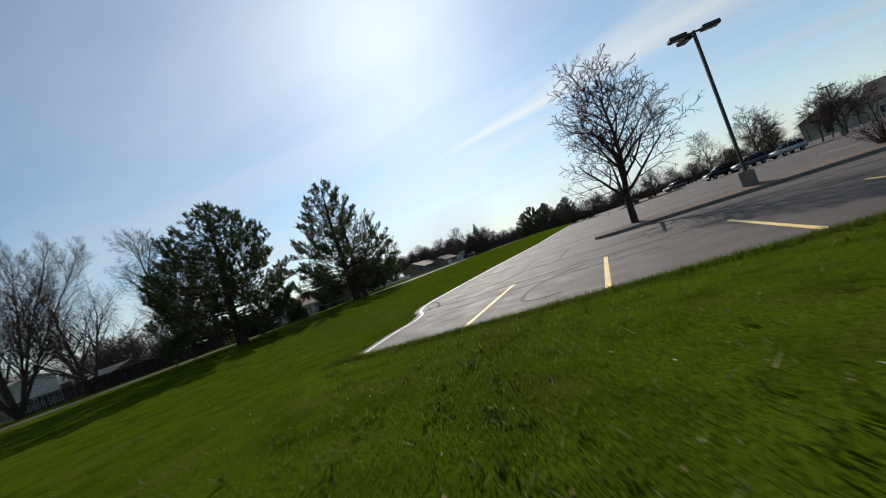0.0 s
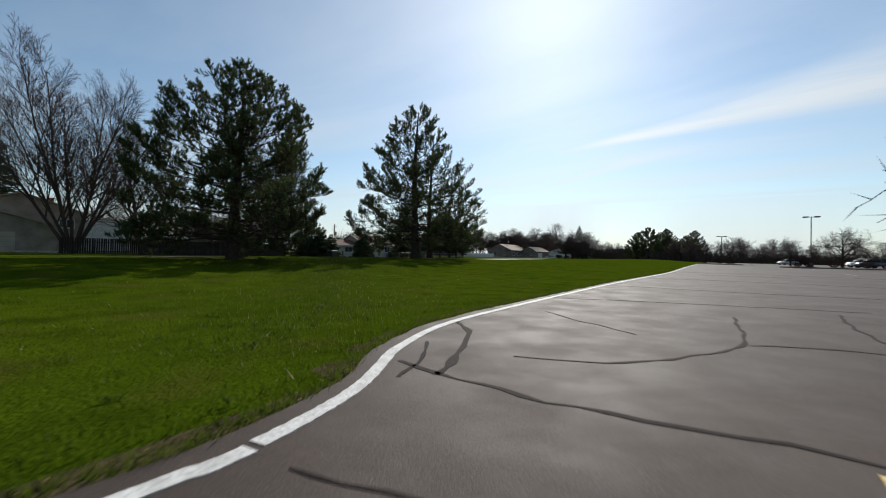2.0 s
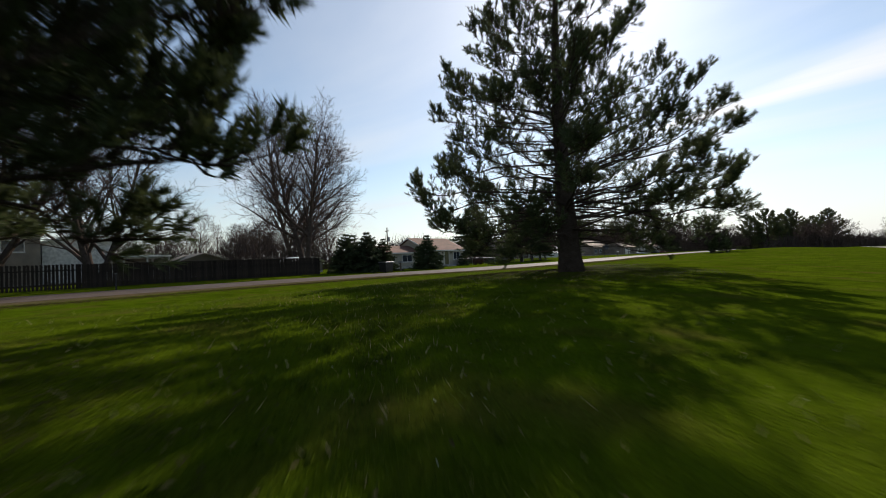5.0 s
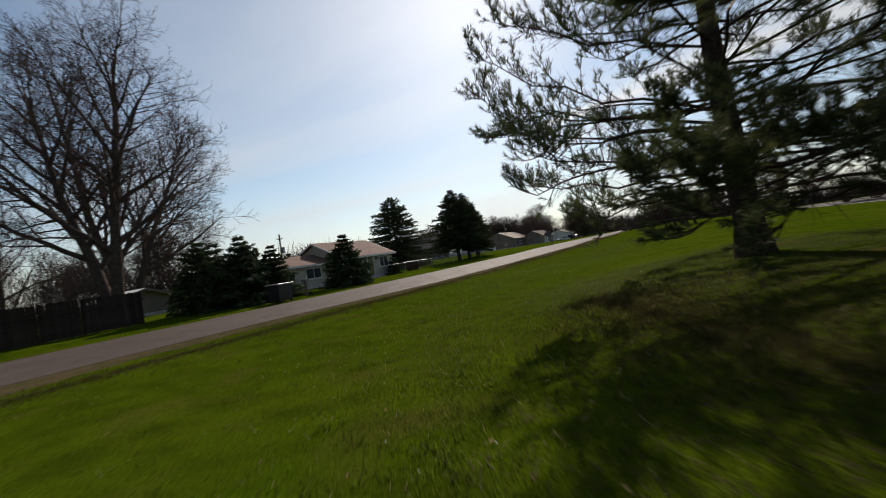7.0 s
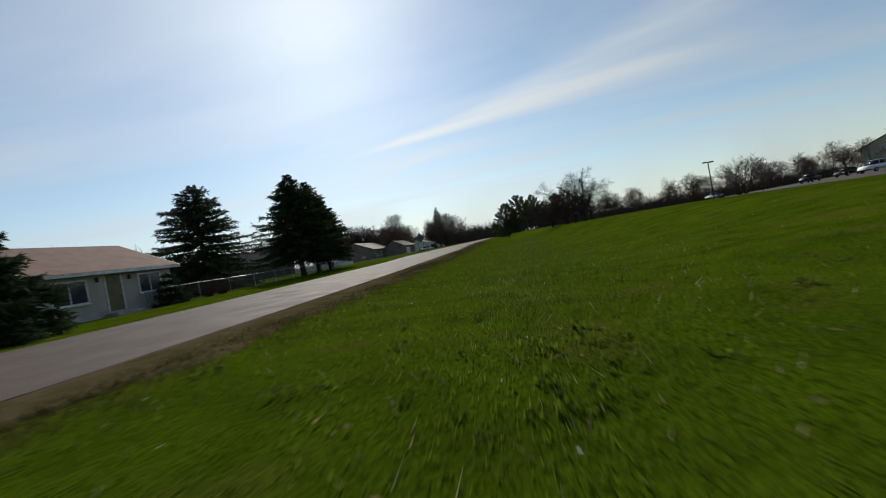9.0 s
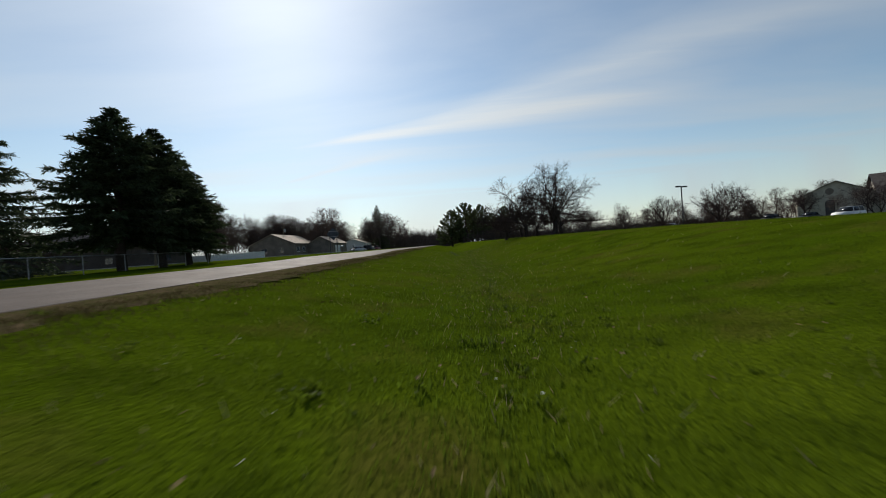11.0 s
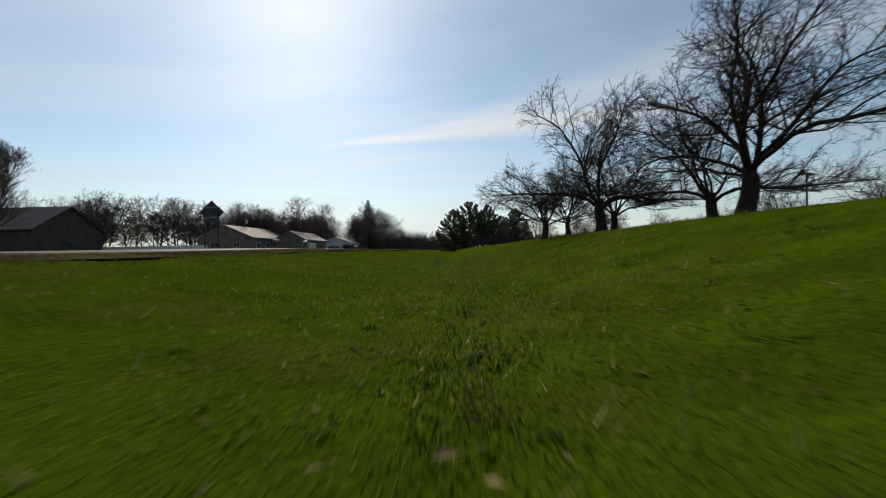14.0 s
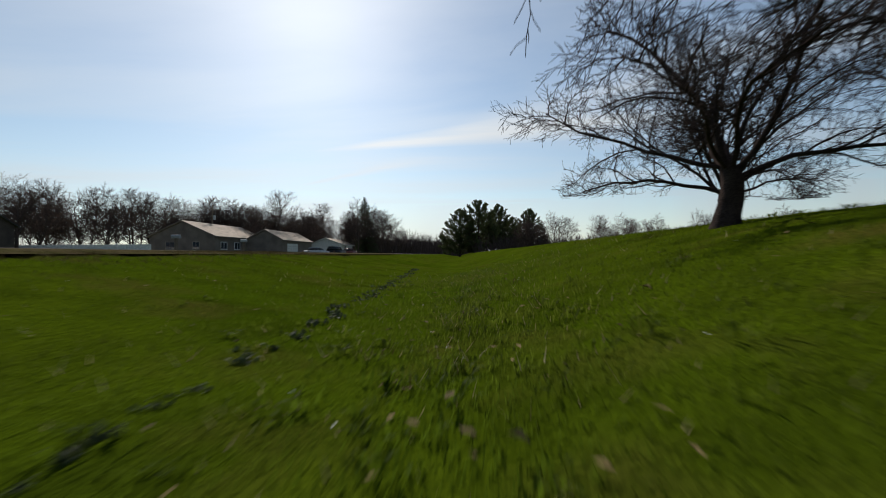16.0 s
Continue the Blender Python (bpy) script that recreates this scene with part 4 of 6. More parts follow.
def gable_house(name, x0, y0, x1, y1, z0, eave, ridge, axis, m_wall, m_roof, label, hip=False, over=0.35, parent=None):
    """Walls, gables and a pitched roof. The ridge runs along axis."""
    e = parent or empty(name, 0, 0, 0)
    t = 0.16
    for q in ((x0, y0, x1, y0 + t), (x0, y1 - t, x1, y1), (x0, y0 + t, x0 + t, y1 - t), (x1 - t, y0 + t, x1, y1 - t)):
        part("wall", boxb(q[0], q[1], z0 - 0.3, q[2], q[3], eave), m_wall, e)
    part("foundation", boxb(x0 - 0.02, y0 - 0.02, z0 - 0.3, x1 + 0.02, y1 + 0.02, z0 + 0.22), M_CONC, e)
    cx, cy = (x0 + x1) / 2, (y0 + y1) / 2
    if not hip:
        for s in (0, 1):
            bm = bmesh.new()
            if axis == "y":
                yy = (y0, y0 + t) if s == 0 else (y1 - t, y1)
                v = [bm.verts.new(p) for y in yy for p in ((x0, y, eave), (x1, y, eave), (cx, y, ridge - 0.06))]
            else:
                xx = (x0, x0 + t) if s == 0 else (x1 - t, x1)
                v = [bm.verts.new(p) for x in xx for p in ((x, y0, eave), (x, y1, eave), (x, cy, ridge - 0.06))]
            for f in ((0, 1, 2), (5, 4, 3), (0, 3, 4, 1), (1, 4, 5, 2), (2, 5, 3, 0)):
                bm.faces.new([v[i] for i in f])
            bmesh.ops.recalc_face_normals(bm, faces=bm.faces)
            part("gable", bm, m_wall, e)
    sl = (ridge - eave) / ((x1 - x0) / 2 if axis == "y" else (y1 - y0) / 2)
    dz = over * sl
    th = 0.13
    for s in (-1, 1):
        if axis == "y":
            xe = x0 - over if s < 0 else x1 + over
            ins = (y1 - y0) * 0.28 if hip else 0
            p = [(xe, y0 - over, eave - dz), (xe, y1 + over, eave - dz), (cx, y1 + over - ins, ridge), (cx, y0 - over + ins, ridge)]
        else:
            ye = y0 - over if s < 0 else y1 + over
            ins = (x1 - x0) * 0.28 if hip else 0
            p = [(x0 - over, ye, eave - dz), (x1 + over, ye, eave - dz), (x1 + over - ins, cy, ridge), (x0 - over + ins, cy, ridge)]
        bm = bmesh.new()
        v = [bm.verts.new(q) for q in p] + [bm.verts.new((q[0], q[1], q[2] + th)) for q in p]
        for f in ((0, 1, 2, 3), (7, 6, 5, 4), (0, 4, 5, 1), (1, 5, 6, 2), (2, 6, 7, 3), (3, 7, 4, 0)):
            bm.faces.new([v[i] for i in f])
        bmesh.ops.recalc_face_normals(bm, faces=bm.faces)
        rf = part("roof", bm, m_roof, e)
        bm = bmesh.new()
        if axis == "y":
            box(bm, xe - 0.03 if s < 0 else xe + 0.004, y0 - over, eave - dz - 0.05, xe - 0.004 if s < 0 else xe + 0.03, y1 + over, eave - dz + 0.11)
        else:
            box(bm, x0 - over, ye - 0.03 if s < 0 else ye + 0.004, eave - dz - 0.05, x1 + over, ye - 0.004 if s < 0 else ye + 0.03, eave - dz + 0.11)
        part("fascia", bm, M_TRIM if m_roof is M_ROOF else m_wall, rf)
        if not hip:
            for g in (0, 1):
                bm = bmesh.new()
                if axis == "y":
                    yy = y0 - over - 0.004 if g == 0 else y1 + over + 0.004
                    q = [(xe, yy, eave - dz - 0.03), (cx, yy, ridge - 0.03), (cx, yy, ridge + th), (xe, yy, eave - dz + th)]
                    off = Vector((0, -0.03 if g == 0 else 0.03, 0))
                else:
                    xx = x0 - over - 0.004 if g == 0 else x1 + over + 0.004
                    q = [(xx, ye, eave - dz - 0.03), (xx, cy, ridge - 0.03), (xx, cy, ridge + th), (xx, ye, eave - dz + th)]
                    off = Vector((-0.03 if g == 0 else 0.03, 0, 0))
                v = [bm.verts.new(p) for p in q] + [bm.verts.new(Vector(p) + off) for p in q]
                for f in ((0, 1, 2, 3), (7, 6, 5, 4), (0, 4, 5, 1), (1, 5, 6, 2), (2, 6, 7, 3), (3, 7, 4, 0)):
                    bm.faces.new([v[i] for i in f])
                bmesh.ops.recalc_face_normals(bm, faces=bm.faces)
                part("barge_board", bm, M_TRIM if m_wall is M_SIDING and m_roof is M_ROOF else m_wall if m_roof is not M_ROOF3 else M_METAL, rf)
    if hip:
        for s in (0, 1):
            bm = bmesh.new()
            if axis == "y":
                yo, yi = (y0 - over, y0 - over + ins) if s == 0 else (y1 + over, y1 + over - ins)
                q = [(x0 - over, yo, eave - dz), (x1 + over, yo, eave - dz), (cx, yi, ridge)]
            else:
                xo, xi = (x0 - over, x0 - over + ins) if s == 0 else (x1 + over, x1 + over - ins)
                q = [(xo, y0 - over, eave - dz), (xo, y1 + over, eave - dz), (xi, cy, ridge)]
            v = [bm.verts.new(p) for p in q] + [bm.verts.new((p[0], p[1], p[2] + th)) for p in q]
            for f in ((0, 1, 2), (5, 4, 3), (0, 3, 4, 1), (1, 4, 5, 2), (2, 5, 3, 0)):
                bm.faces.new([v[i] for i in f])
            bmesh.ops.recalc_face_normals(bm, faces=bm.faces)
            part("roof", bm, m_roof, e)
    return tagged(e, label, "house", "houses by the road") if not parent else e


def chimney(e, x, y, z0, z1, w=0.5):
    bm = bmesh.new()
    box(bm, x - w / 2, y - w / 2, z0, x + w / 2, y + w / 2, z1)
    box(bm, x - w / 2 - 0.05, y - w / 2 - 0.05, z1 - 0.12, x + w / 2 + 0.05, y + w / 2 + 0.05, z1)
    part("chimney", bm, M_BRICK if w > 0.3 else M_METAL, e, "short chimney")


# cream bungalow with the red-brown roof
Z1 = 0.36
h1 = gable_house("bungalow", -61.8, 56.2, -54.3, 63.9, Z1, Z1 + 2.35, Z1 + 4.1, "y", M_SIDING, M_ROOF, "cream bungalow with red-brown shingle roof and olive door", over=0.4)
FRONT = ((-54.3, 56.2, 0), (0, 1, 0), (1, 0, 0))
opening(h1, "window", FRONT, 0.7, Z1 + 0.75, 1.75, 1.2)
opening(h1, "door", FRONT, 3.35, Z1 + 0.12, 1.0, 2.05)
opening(h1, "window", FRONT, 5.35, Z1 + 0.85, 1.55, 1.15)
for yy in (59.15, 61.0):
    bm = bmesh.new()
    box(bm, -54.29, yy - 0.06, Z1 + 1.75, -54.15, yy + 0.06, Z1 + 2.0, 0.02)
    part("wall_lamp", bm, M_METAL, h1, "black carriage lamp")
opening(h1, "window", ((-61.8, 56.2, 0), (1, 0, 0), (0, -1, 0)), 2.6, Z1 + 0.9, 1.2, 1.1)
gable_house("wing", -61.0, 50.2, -55.8, 56.1, Z1, Z1 + 2.05, Z1 + 3.0, "y", M_SIDING, M_ROOF, "", parent=h1, over=0.3)
WING = ((-55.8, 50.2, 0), (0, 1, 0), (1, 0, 0))
opening(h1, "window", WING, 2.4, Z1 + 0.75, 1.9, 1.0)
opening(h1, "window", WING, 0.5, Z1 + 0.95, 0.7, 0.8)
chimney(h1, -58.6, 53.4, 3.0, 3.8, 0.24)
bm = bmesh.new()
for k in range(2):
    box(bm, -54.28, 59.3 - 0.2 * k, 0.12, -53.5 + 0.3 * k, 60.9 + 0.2 * k, 0.40 - 0.13 * k)
part("front_step", bm, M_CONC, h1, "concrete front step")
bm = bmesh.new()
for i in range(7):
    box(bm, -53.6, 61.2 + 0.22 * i, 0.30, -53.56, 61.24 + 0.22 * i, 1.15)
box(bm, -53.62, 61.15, 1.15, -53.54, 62.6, 1.20)
part("railing", bm, M_STEEL, h1, "grey porch railing")

# two-storey house with the front garage
Z2 = 0.35
h2 = gable_house("two_storey_house", -78.0, 6.5, -66.5, 18.2, Z2, Z2 + 5.0, Z2 + 7.0, "x", M_SIDING2, M_ROOF2, "two-storey tan house with low front garage behind a fence")
gable_house("back_wing", -74.0, 18.3, -67.0, 23.4, Z2, Z2 + 4.0, Z2 + 4.7, "x", M_TRIM, M_ROOF2, "", parent=h2, over=0.2)
gable_house("garage_wing", -66.4, 4.8, -61.5, 14.6, Z2, Z2 + 2.9, Z2 + 4.4, "x", M_SIDING2, M_ROOF2, "", parent=h2)
bm = bmesh.new()
for i in range(4):
    box(bm, -61.49, 6.0, Z2 + 0.05 + 0.55 * i, -61.44, 11.2, Z2 + 0.57 + 0.55 * i, 0.012)
part("garage_door", bm, M_SIDING, h2, "pale sectional garage door")
opening(h2, "window", ((-66.5, 6.5, 0), (0, 1, 0), (1, 0, 0)), 9.2, Z2 + 3.1, 1.5, 1.1)
opening(h2, "window", ((-74.0, 23.4, 0), (1, 0, 0), (0, 1, 0)), 2.5, Z2 + 1.9, 1.0, 1.2)
chimney(h2, -72.0, 16.0, Z2 + 5.0, Z2 + 7.2)
# white porch
pr = empty("porch", 0, 0, 0)
part("roof_slab", boxb(-72.0, 23.8, 2.75, -64.8, 28.0, 2.95, bevel=0.03), M_TRIM, pr, "white flat porch roof")
for x, y in ((-71.8, 27.8), (-65.0, 27.8), (-65.0, 25.9), (-65.0, 24.0)):
    part("post", boxb(x - 0.07, y - 0.07, 0.2, x + 0.07, y + 0.07, 2.75), M_TRIM, pr)
part("deck", boxb(-72.0, 23.8, 0.2, -64.8, 28.0, 0.45), M_CONC, pr)
part("back_panel", boxb(-72.0, 23.8, 0.45, -71.9, 28.0, 2.75), M_SIDING2, pr)
tagged(pr, "white flat-roofed back porch beside the tan house", "porch")
gable_house("low_shed", -66.5, 40.4, -61.2, 43.7, 0.3, 1.75, 2.25, "x", M_SIDING3, M_TRIM, "low grey shed with a white metal roof beyond the fence")
gable_house("garden_shed", -72.0, 28.6, -65.0, 33.8, 0.35, 2.1, 3.0, "x", M_SIDING3, M_ROOF2, "low grey-brown garden shed behind the board fence")
# tan ranch house with garage wing
Z3 = 0.3
h3 = gable_house("ranch_house", -80.0, 151.6, -69.3, 168.6, Z3, Z3 + 3.0, Z3 + 5.4, "y", M_SIDING3, M_ROOF2, "grey-tan ranch house with pale brown roof and garage")
gable_house("wing", -69.2, 161.0, -62.6, 175.5, Z3, Z3 + 2.7, Z3 + 4.5, "y", M_SIDING3, M_ROOF2, "", parent=h3)
opening(h3, "window", ((-80.0, 151.6, 0), (1, 0, 0), (0, -1, 0)), 2.6, Z3 + 0.9, 1.5, 1.2, M_SIDING2)
opening(h3, "window", ((-80.0, 151.6, 0), (1, 0, 0), (0, -1, 0)), 7.0, Z3 + 0.9, 1.2, 1.2, M_SIDING2)
for i in range(2):
    opening(h3, "window", ((-69.3, 151.6, 0), (0, 1, 0), (1, 0, 0)), 1.5 + 4.0 * i, Z3 + 0.9, 1.8, 1.2)
bm = bmesh.new()
for i in range(4):
    box(bm, -62.59, 163.0, Z3 + 0.05 + 0.5 * i, -62.54, 167.8, Z3 + 0.52 + 0.5 * i, 0.012)
part("garage_door", bm, M_TRIM, h3, "pale sectional garage door")
# brown barn-like house
h4 = gable_house("brown_house", -112.0, 126.4, -85.8, 137.0, 0.3, 4.0, 7.3, "x", M_BROWN, M_ROOF3, "dark brown house with a large plain roof")
opening(h4, "window", ((-112.0, 126.4, 0), (1, 0, 0), (0, -1, 0)), 18.0, 1.1, 1.6, 1.2, M_BROWN)
opening(h4, "window", ((-85.8, 126.4, 0), (0, 1, 0), (1, 0, 0)), 4.0, 1.1, 1.6, 1.2, M_BROWN)
h5 = gable_house("white_house", -67.0, 186.0, -59.0, 196.0, 0.3, 2.7, 4.2, "y", M_TRIM, M_ROOF2, "small white house with a pale roof")
opening(h5, "window", ((-59.0, 186.0, 0), (0, 1, 0), (1, 0, 0)), 2.0, 1.2, 1.6, 1.2)

# meeting hall beyond the car park
hall = gable_house("meeting_hall", 97.1, 182.0, 140.0, 204.0, 0.0, 6.6, 12.6, "x", M_SIDING, M_ROOF3, "large pale brick hall with dark roof and arched window", over=0.8)
gable_house("entrance_wing", 79.0, 184.0, 97.0, 200.0, 0.0, 6.9, 11.2, "y", M_SIDING, M_ROOF3, "", parent=hall, over=0.6)
bm = bmesh.new()
cyl(bm, (86.6, 183.99, 8.2), (86.6, 183.90, 8.2), 1.0, 1.0, 20)
part("round_window", bm, M_SIDING3, hall, "round gable window")
bm = bmesh.new()
box(bm, 85.5, 183.91, 0.8, 87.7, 183.98, 4.6)
cyl(bm, (86.6, 183.98, 4.6), (86.6, 183.91, 4.6), 1.1, 1.1, 20)
part("arched_window", bm, M_GLASS, hall, "tall arched window")
for i in range(5):
    opening(hall, "window", ((97.1, 182.0, 0), (1, 0, 0), (0, -1, 0)), 3 + 7 * i, 1.2, 2.2, 2.6)

hall.matrix_world = pose(79.0, 184.0, 0, 0, 0, -39) @ pose(-79.0, -184.0, 0)

# ---------------------------------------------------------------- roadside things
fence = empty("board_fence", 0, 0, 0)
BOARD = None
y, i = 12.6, 0
while y < 37.2:
    if BOARD is None:
        bm = boxb(-0.011, 0, 0.06, 0.011, 0.142, 1.74)
        for v in bm.verts:
            if v.co.z > 1 and v.co.y > 0.1:
                v.co.z -= 0.05
        BOARD = part("board", bm, M_FENCE, fence)
        bo = BOARD
    else:
        bo = new("board", BOARD.data)
        bo.parent = fence
    bo.matrix_basis = pose(-51.0, y, 0.27 + random.uniform(-0.02, 0.02), random.uniform(-0.6, 0.6), 0, random.uniform(-1.5, 1.5))
    y += 0.145 + (0.04 if y < 19 else 0.0) + random.uniform(0, 0.008)
for k in range(11):
    part("post", boxb(-51.16, 12.7 + 2.43 * k, 0.0, -51.05, 12.81 + 2.43 * k, 1.95), M_FENCE, fence)
for zz in (0.62, 1.55):
    part("rail", boxb(-51.05, 12.6, zz, -51.012, 37.3, zz + 0.09), M_FENCE, fence)
tagged(fence, "dark weathered vertical board fence along the road", "fence")

rail = empty("chain_link_fence", 0, 0, 0)
FX, FY0, FY1, FZ = -53.4, 62.0, 89.0, 1.08
for k in range(10):
    bm = bmesh.new()
    y = FY0 + 3.0 * k
    cyl(bm, (FX, y, -0.1), (FX, y, land(FX, y) + FZ), 0.026, 0.026, 8)
    part("post", bm, M_STEEL, rail)
bm = bmesh.new()
for k in range(9):
    ya, yb = FY0 + 3.0 * k, FY0 + 3.0 * (k + 1)
    cyl(bm, (FX, ya, land(FX, ya) + FZ - 0.03), (FX, yb, land(FX, yb) + FZ - 0.03), 0.022, 0.022, 8)
part("top_rail", bm, M_STEEL, rail, "pale galvanised top rail")
vs, fs = [], []
for k in range(int((FY1 - FY0) / 0.075)):
    for s in (-1, 1):
        y = FY0 + 0.075 * k
        z0 = land(FX, y) + 0.02
        yt = min(max(y + s * (FZ - 0.06), FY0), FY1)
        zt = z0 + abs(yt - y)
        if zt - z0 < 0.05:
            continue
        c = len(vs)
        vs += [(FX - 0.012, y - 0.002, z0), (FX - 0.012, y + 0.002, z0), (FX - 0.012, yt + 0.002, zt), (FX - 0.012, yt - 0.002, zt), (FX - 0.018, y, z0), (FX - 0.018, yt, zt)]
        fs += [(c, c + 1, c + 2, c + 3), (c, c + 4, c + 5, c + 3), (c + 4, c + 1, c + 2, c + 5)]
mesh_ob("wire_mesh", vs, fs, M_METAL, rail, "grey diamond wire mesh")
tagged(rail, "galvanised chain-link fence with a pale top rail", "fence")
vf = empty("vinyl_fence", 0, 0, 0)
for k in range(8):
    part("panel", boxb(-91.4 + 2.4 * k, 142.0, 0.2, -89.06 + 2.4 * k, 142.05, 1.75), M_TRIM, vf)
    part("post", boxb(-91.46 + 2.4 * k, 141.95, 0.2, -91.36 + 2.4 * k, 142.1, 1.9), M_TRIM, vf)
tagged(vf, "white vinyl panel fence between the houses", "fence")

# mailbox
mb = empty("mailbox", -48.3, 45.6, land(-48.3, 45.6) - 0.02)
part("post", boxb(-0.07, -0.07, -0.1, 0.07, 0.07, 0.95, bevel=0.01), M_WOOD, mb)
bm = bmesh.new()
box(bm, -0.26, -0.09, 0.95, 0.26, 0.09, 1.08)
cyl(bm, (-0.26, 0, 1.08), (0.26, 0, 1.08), 0.09, 0.09, 14)
part("box", bm, M_STEEL, mb, "grey metal letter box")
part("flag", boxb(-0.1, 0.095, 1.08, -0.08, 0.10, 1.24), M_BRICK, mb)
tagged(mb, "grey roadside mailbox on a wooden post", "mailbox")
mb2 = copy_thing(mb, pose(-48.0, 113.0, land(-48, 113) - 0.02))
mb3 = copy_thing(mb, pose(-48.1, 121.0, land(-48, 121) - 0.02, 0, 0, 4))
# dark bin beside the hedge
bn = empty("wheeled_bin", -47.6, 42.95, land(-47.6, 42.95) - 0.01, 8)
bm = bmesh.new()
box(bm, -0.5, -0.62, 0.08, 0.5, 0.62, 1.05, 0.04)
for v in bm.verts:
    if v.co.z < 0.5:
        v.co.x *= 0.86
        v.co.y *= 0.86
part("body", bm, M_METAL, bn)
part("lid", boxb(-0.54, -0.66, 1.055, 0.54, 0.66, 1.13, bevel=0.02), M_STEEL, bn, "grey hinged lid")
for s in (-0.45, 0.45):
    bm = bmesh.new()
    cyl(bm, (0.36, s - 0.04, 0.1), (0.36, s + 0.04, 0.1), 0.1, 0.1, 14)
    part("wheel", bm, M_TYRE, bn)
tagged(bn, "large dark wheeled bin with grey lid by the hedge", "bin")
# diamond sign seen from behind
sg = empty("road_sign", -44.75, 97.1, land(-47, 97) + 0.02, 4)
for s in (-0.36, 0.36):
    part("post", boxb(s - 0.03, -0.03, -0.3, s + 0.03, 0.03, 2.25, bevel=0.006), M_METAL, sg)
bm = boxb(-0.48, 0.032, -0.48, 0.48, 0.05, 0.48, bevel=0.006)
bmesh.ops.rotate(bm, verts=bm.verts, cent=(0, 0, 0), matrix=Matrix.Rotation(radians(45), 3, "Y"))
bmesh.ops.translate(bm, verts=bm.verts, vec=(0, 0, 2.15))
part("plate", bm, M_SIGNBACK, sg, "bare metal back of the diamond plate")
for zz in (1.85, 2.4):
    part("brace", boxb(-0.5, 0.0, zz, 0.5, 0.03, zz + 0.05), M_STEEL, sg)
tagged(sg, "diamond road sign on two posts seen from behind", "road sign")
sp = empty("marker_post", -46.9, 20.5, land(-46.9, 20.5))
part("post", boxb(-0.04, -0.04, -0.2, 0.04, 0.04, 1.0, bevel=0.005), M_METAL, sp)
part("cap", boxb(-0.05, -0.05, 1.0, 0.05, 0.05, 1.04), M_STEEL, sp)
tagged(sp, "short dark marker post beside the road", "post")


def utility_pole(x, y, h):
    e = empty("utility_pole", x, y, 0.2)
    bm = bmesh.new()
    cyl(bm, (0, 0, -0.3), (0, 0, h), 0.15, 0.10, 10)
    part("pole", bm, M_WOOD, e)
    part("crossarm", boxb(-0.55, -0.05, h - 0.7, 0.55, 0.05, h - 0.6), M_WOOD, e)
    bm = bmesh.new()
    cyl(bm, (0.32, 0.1, h - 2.6), (0.32, 0.1, h - 1.8), 0.22, 0.22, 12)
    part("transformer", bm, M_STEEL, e, "grey can transformer")
    for s in (-0.5, 0, 0.5):
        bm = bmesh.new()
        cyl(bm, (s, 0, h - 0.58), (s, 0, h - 0.42), 0.04, 0.03, 8)
        part("insulator", bm, M_TRIM, e)
    return tagged(e, "wooden utility pole with a grey can transformer", "utility pole", "utility poles")


utility_pole(-73.0, 64.6, 7.4)
utility_pole(-74.5, 112.0, 9.0)
utility_pole(-75.0, 160.0, 9.0)


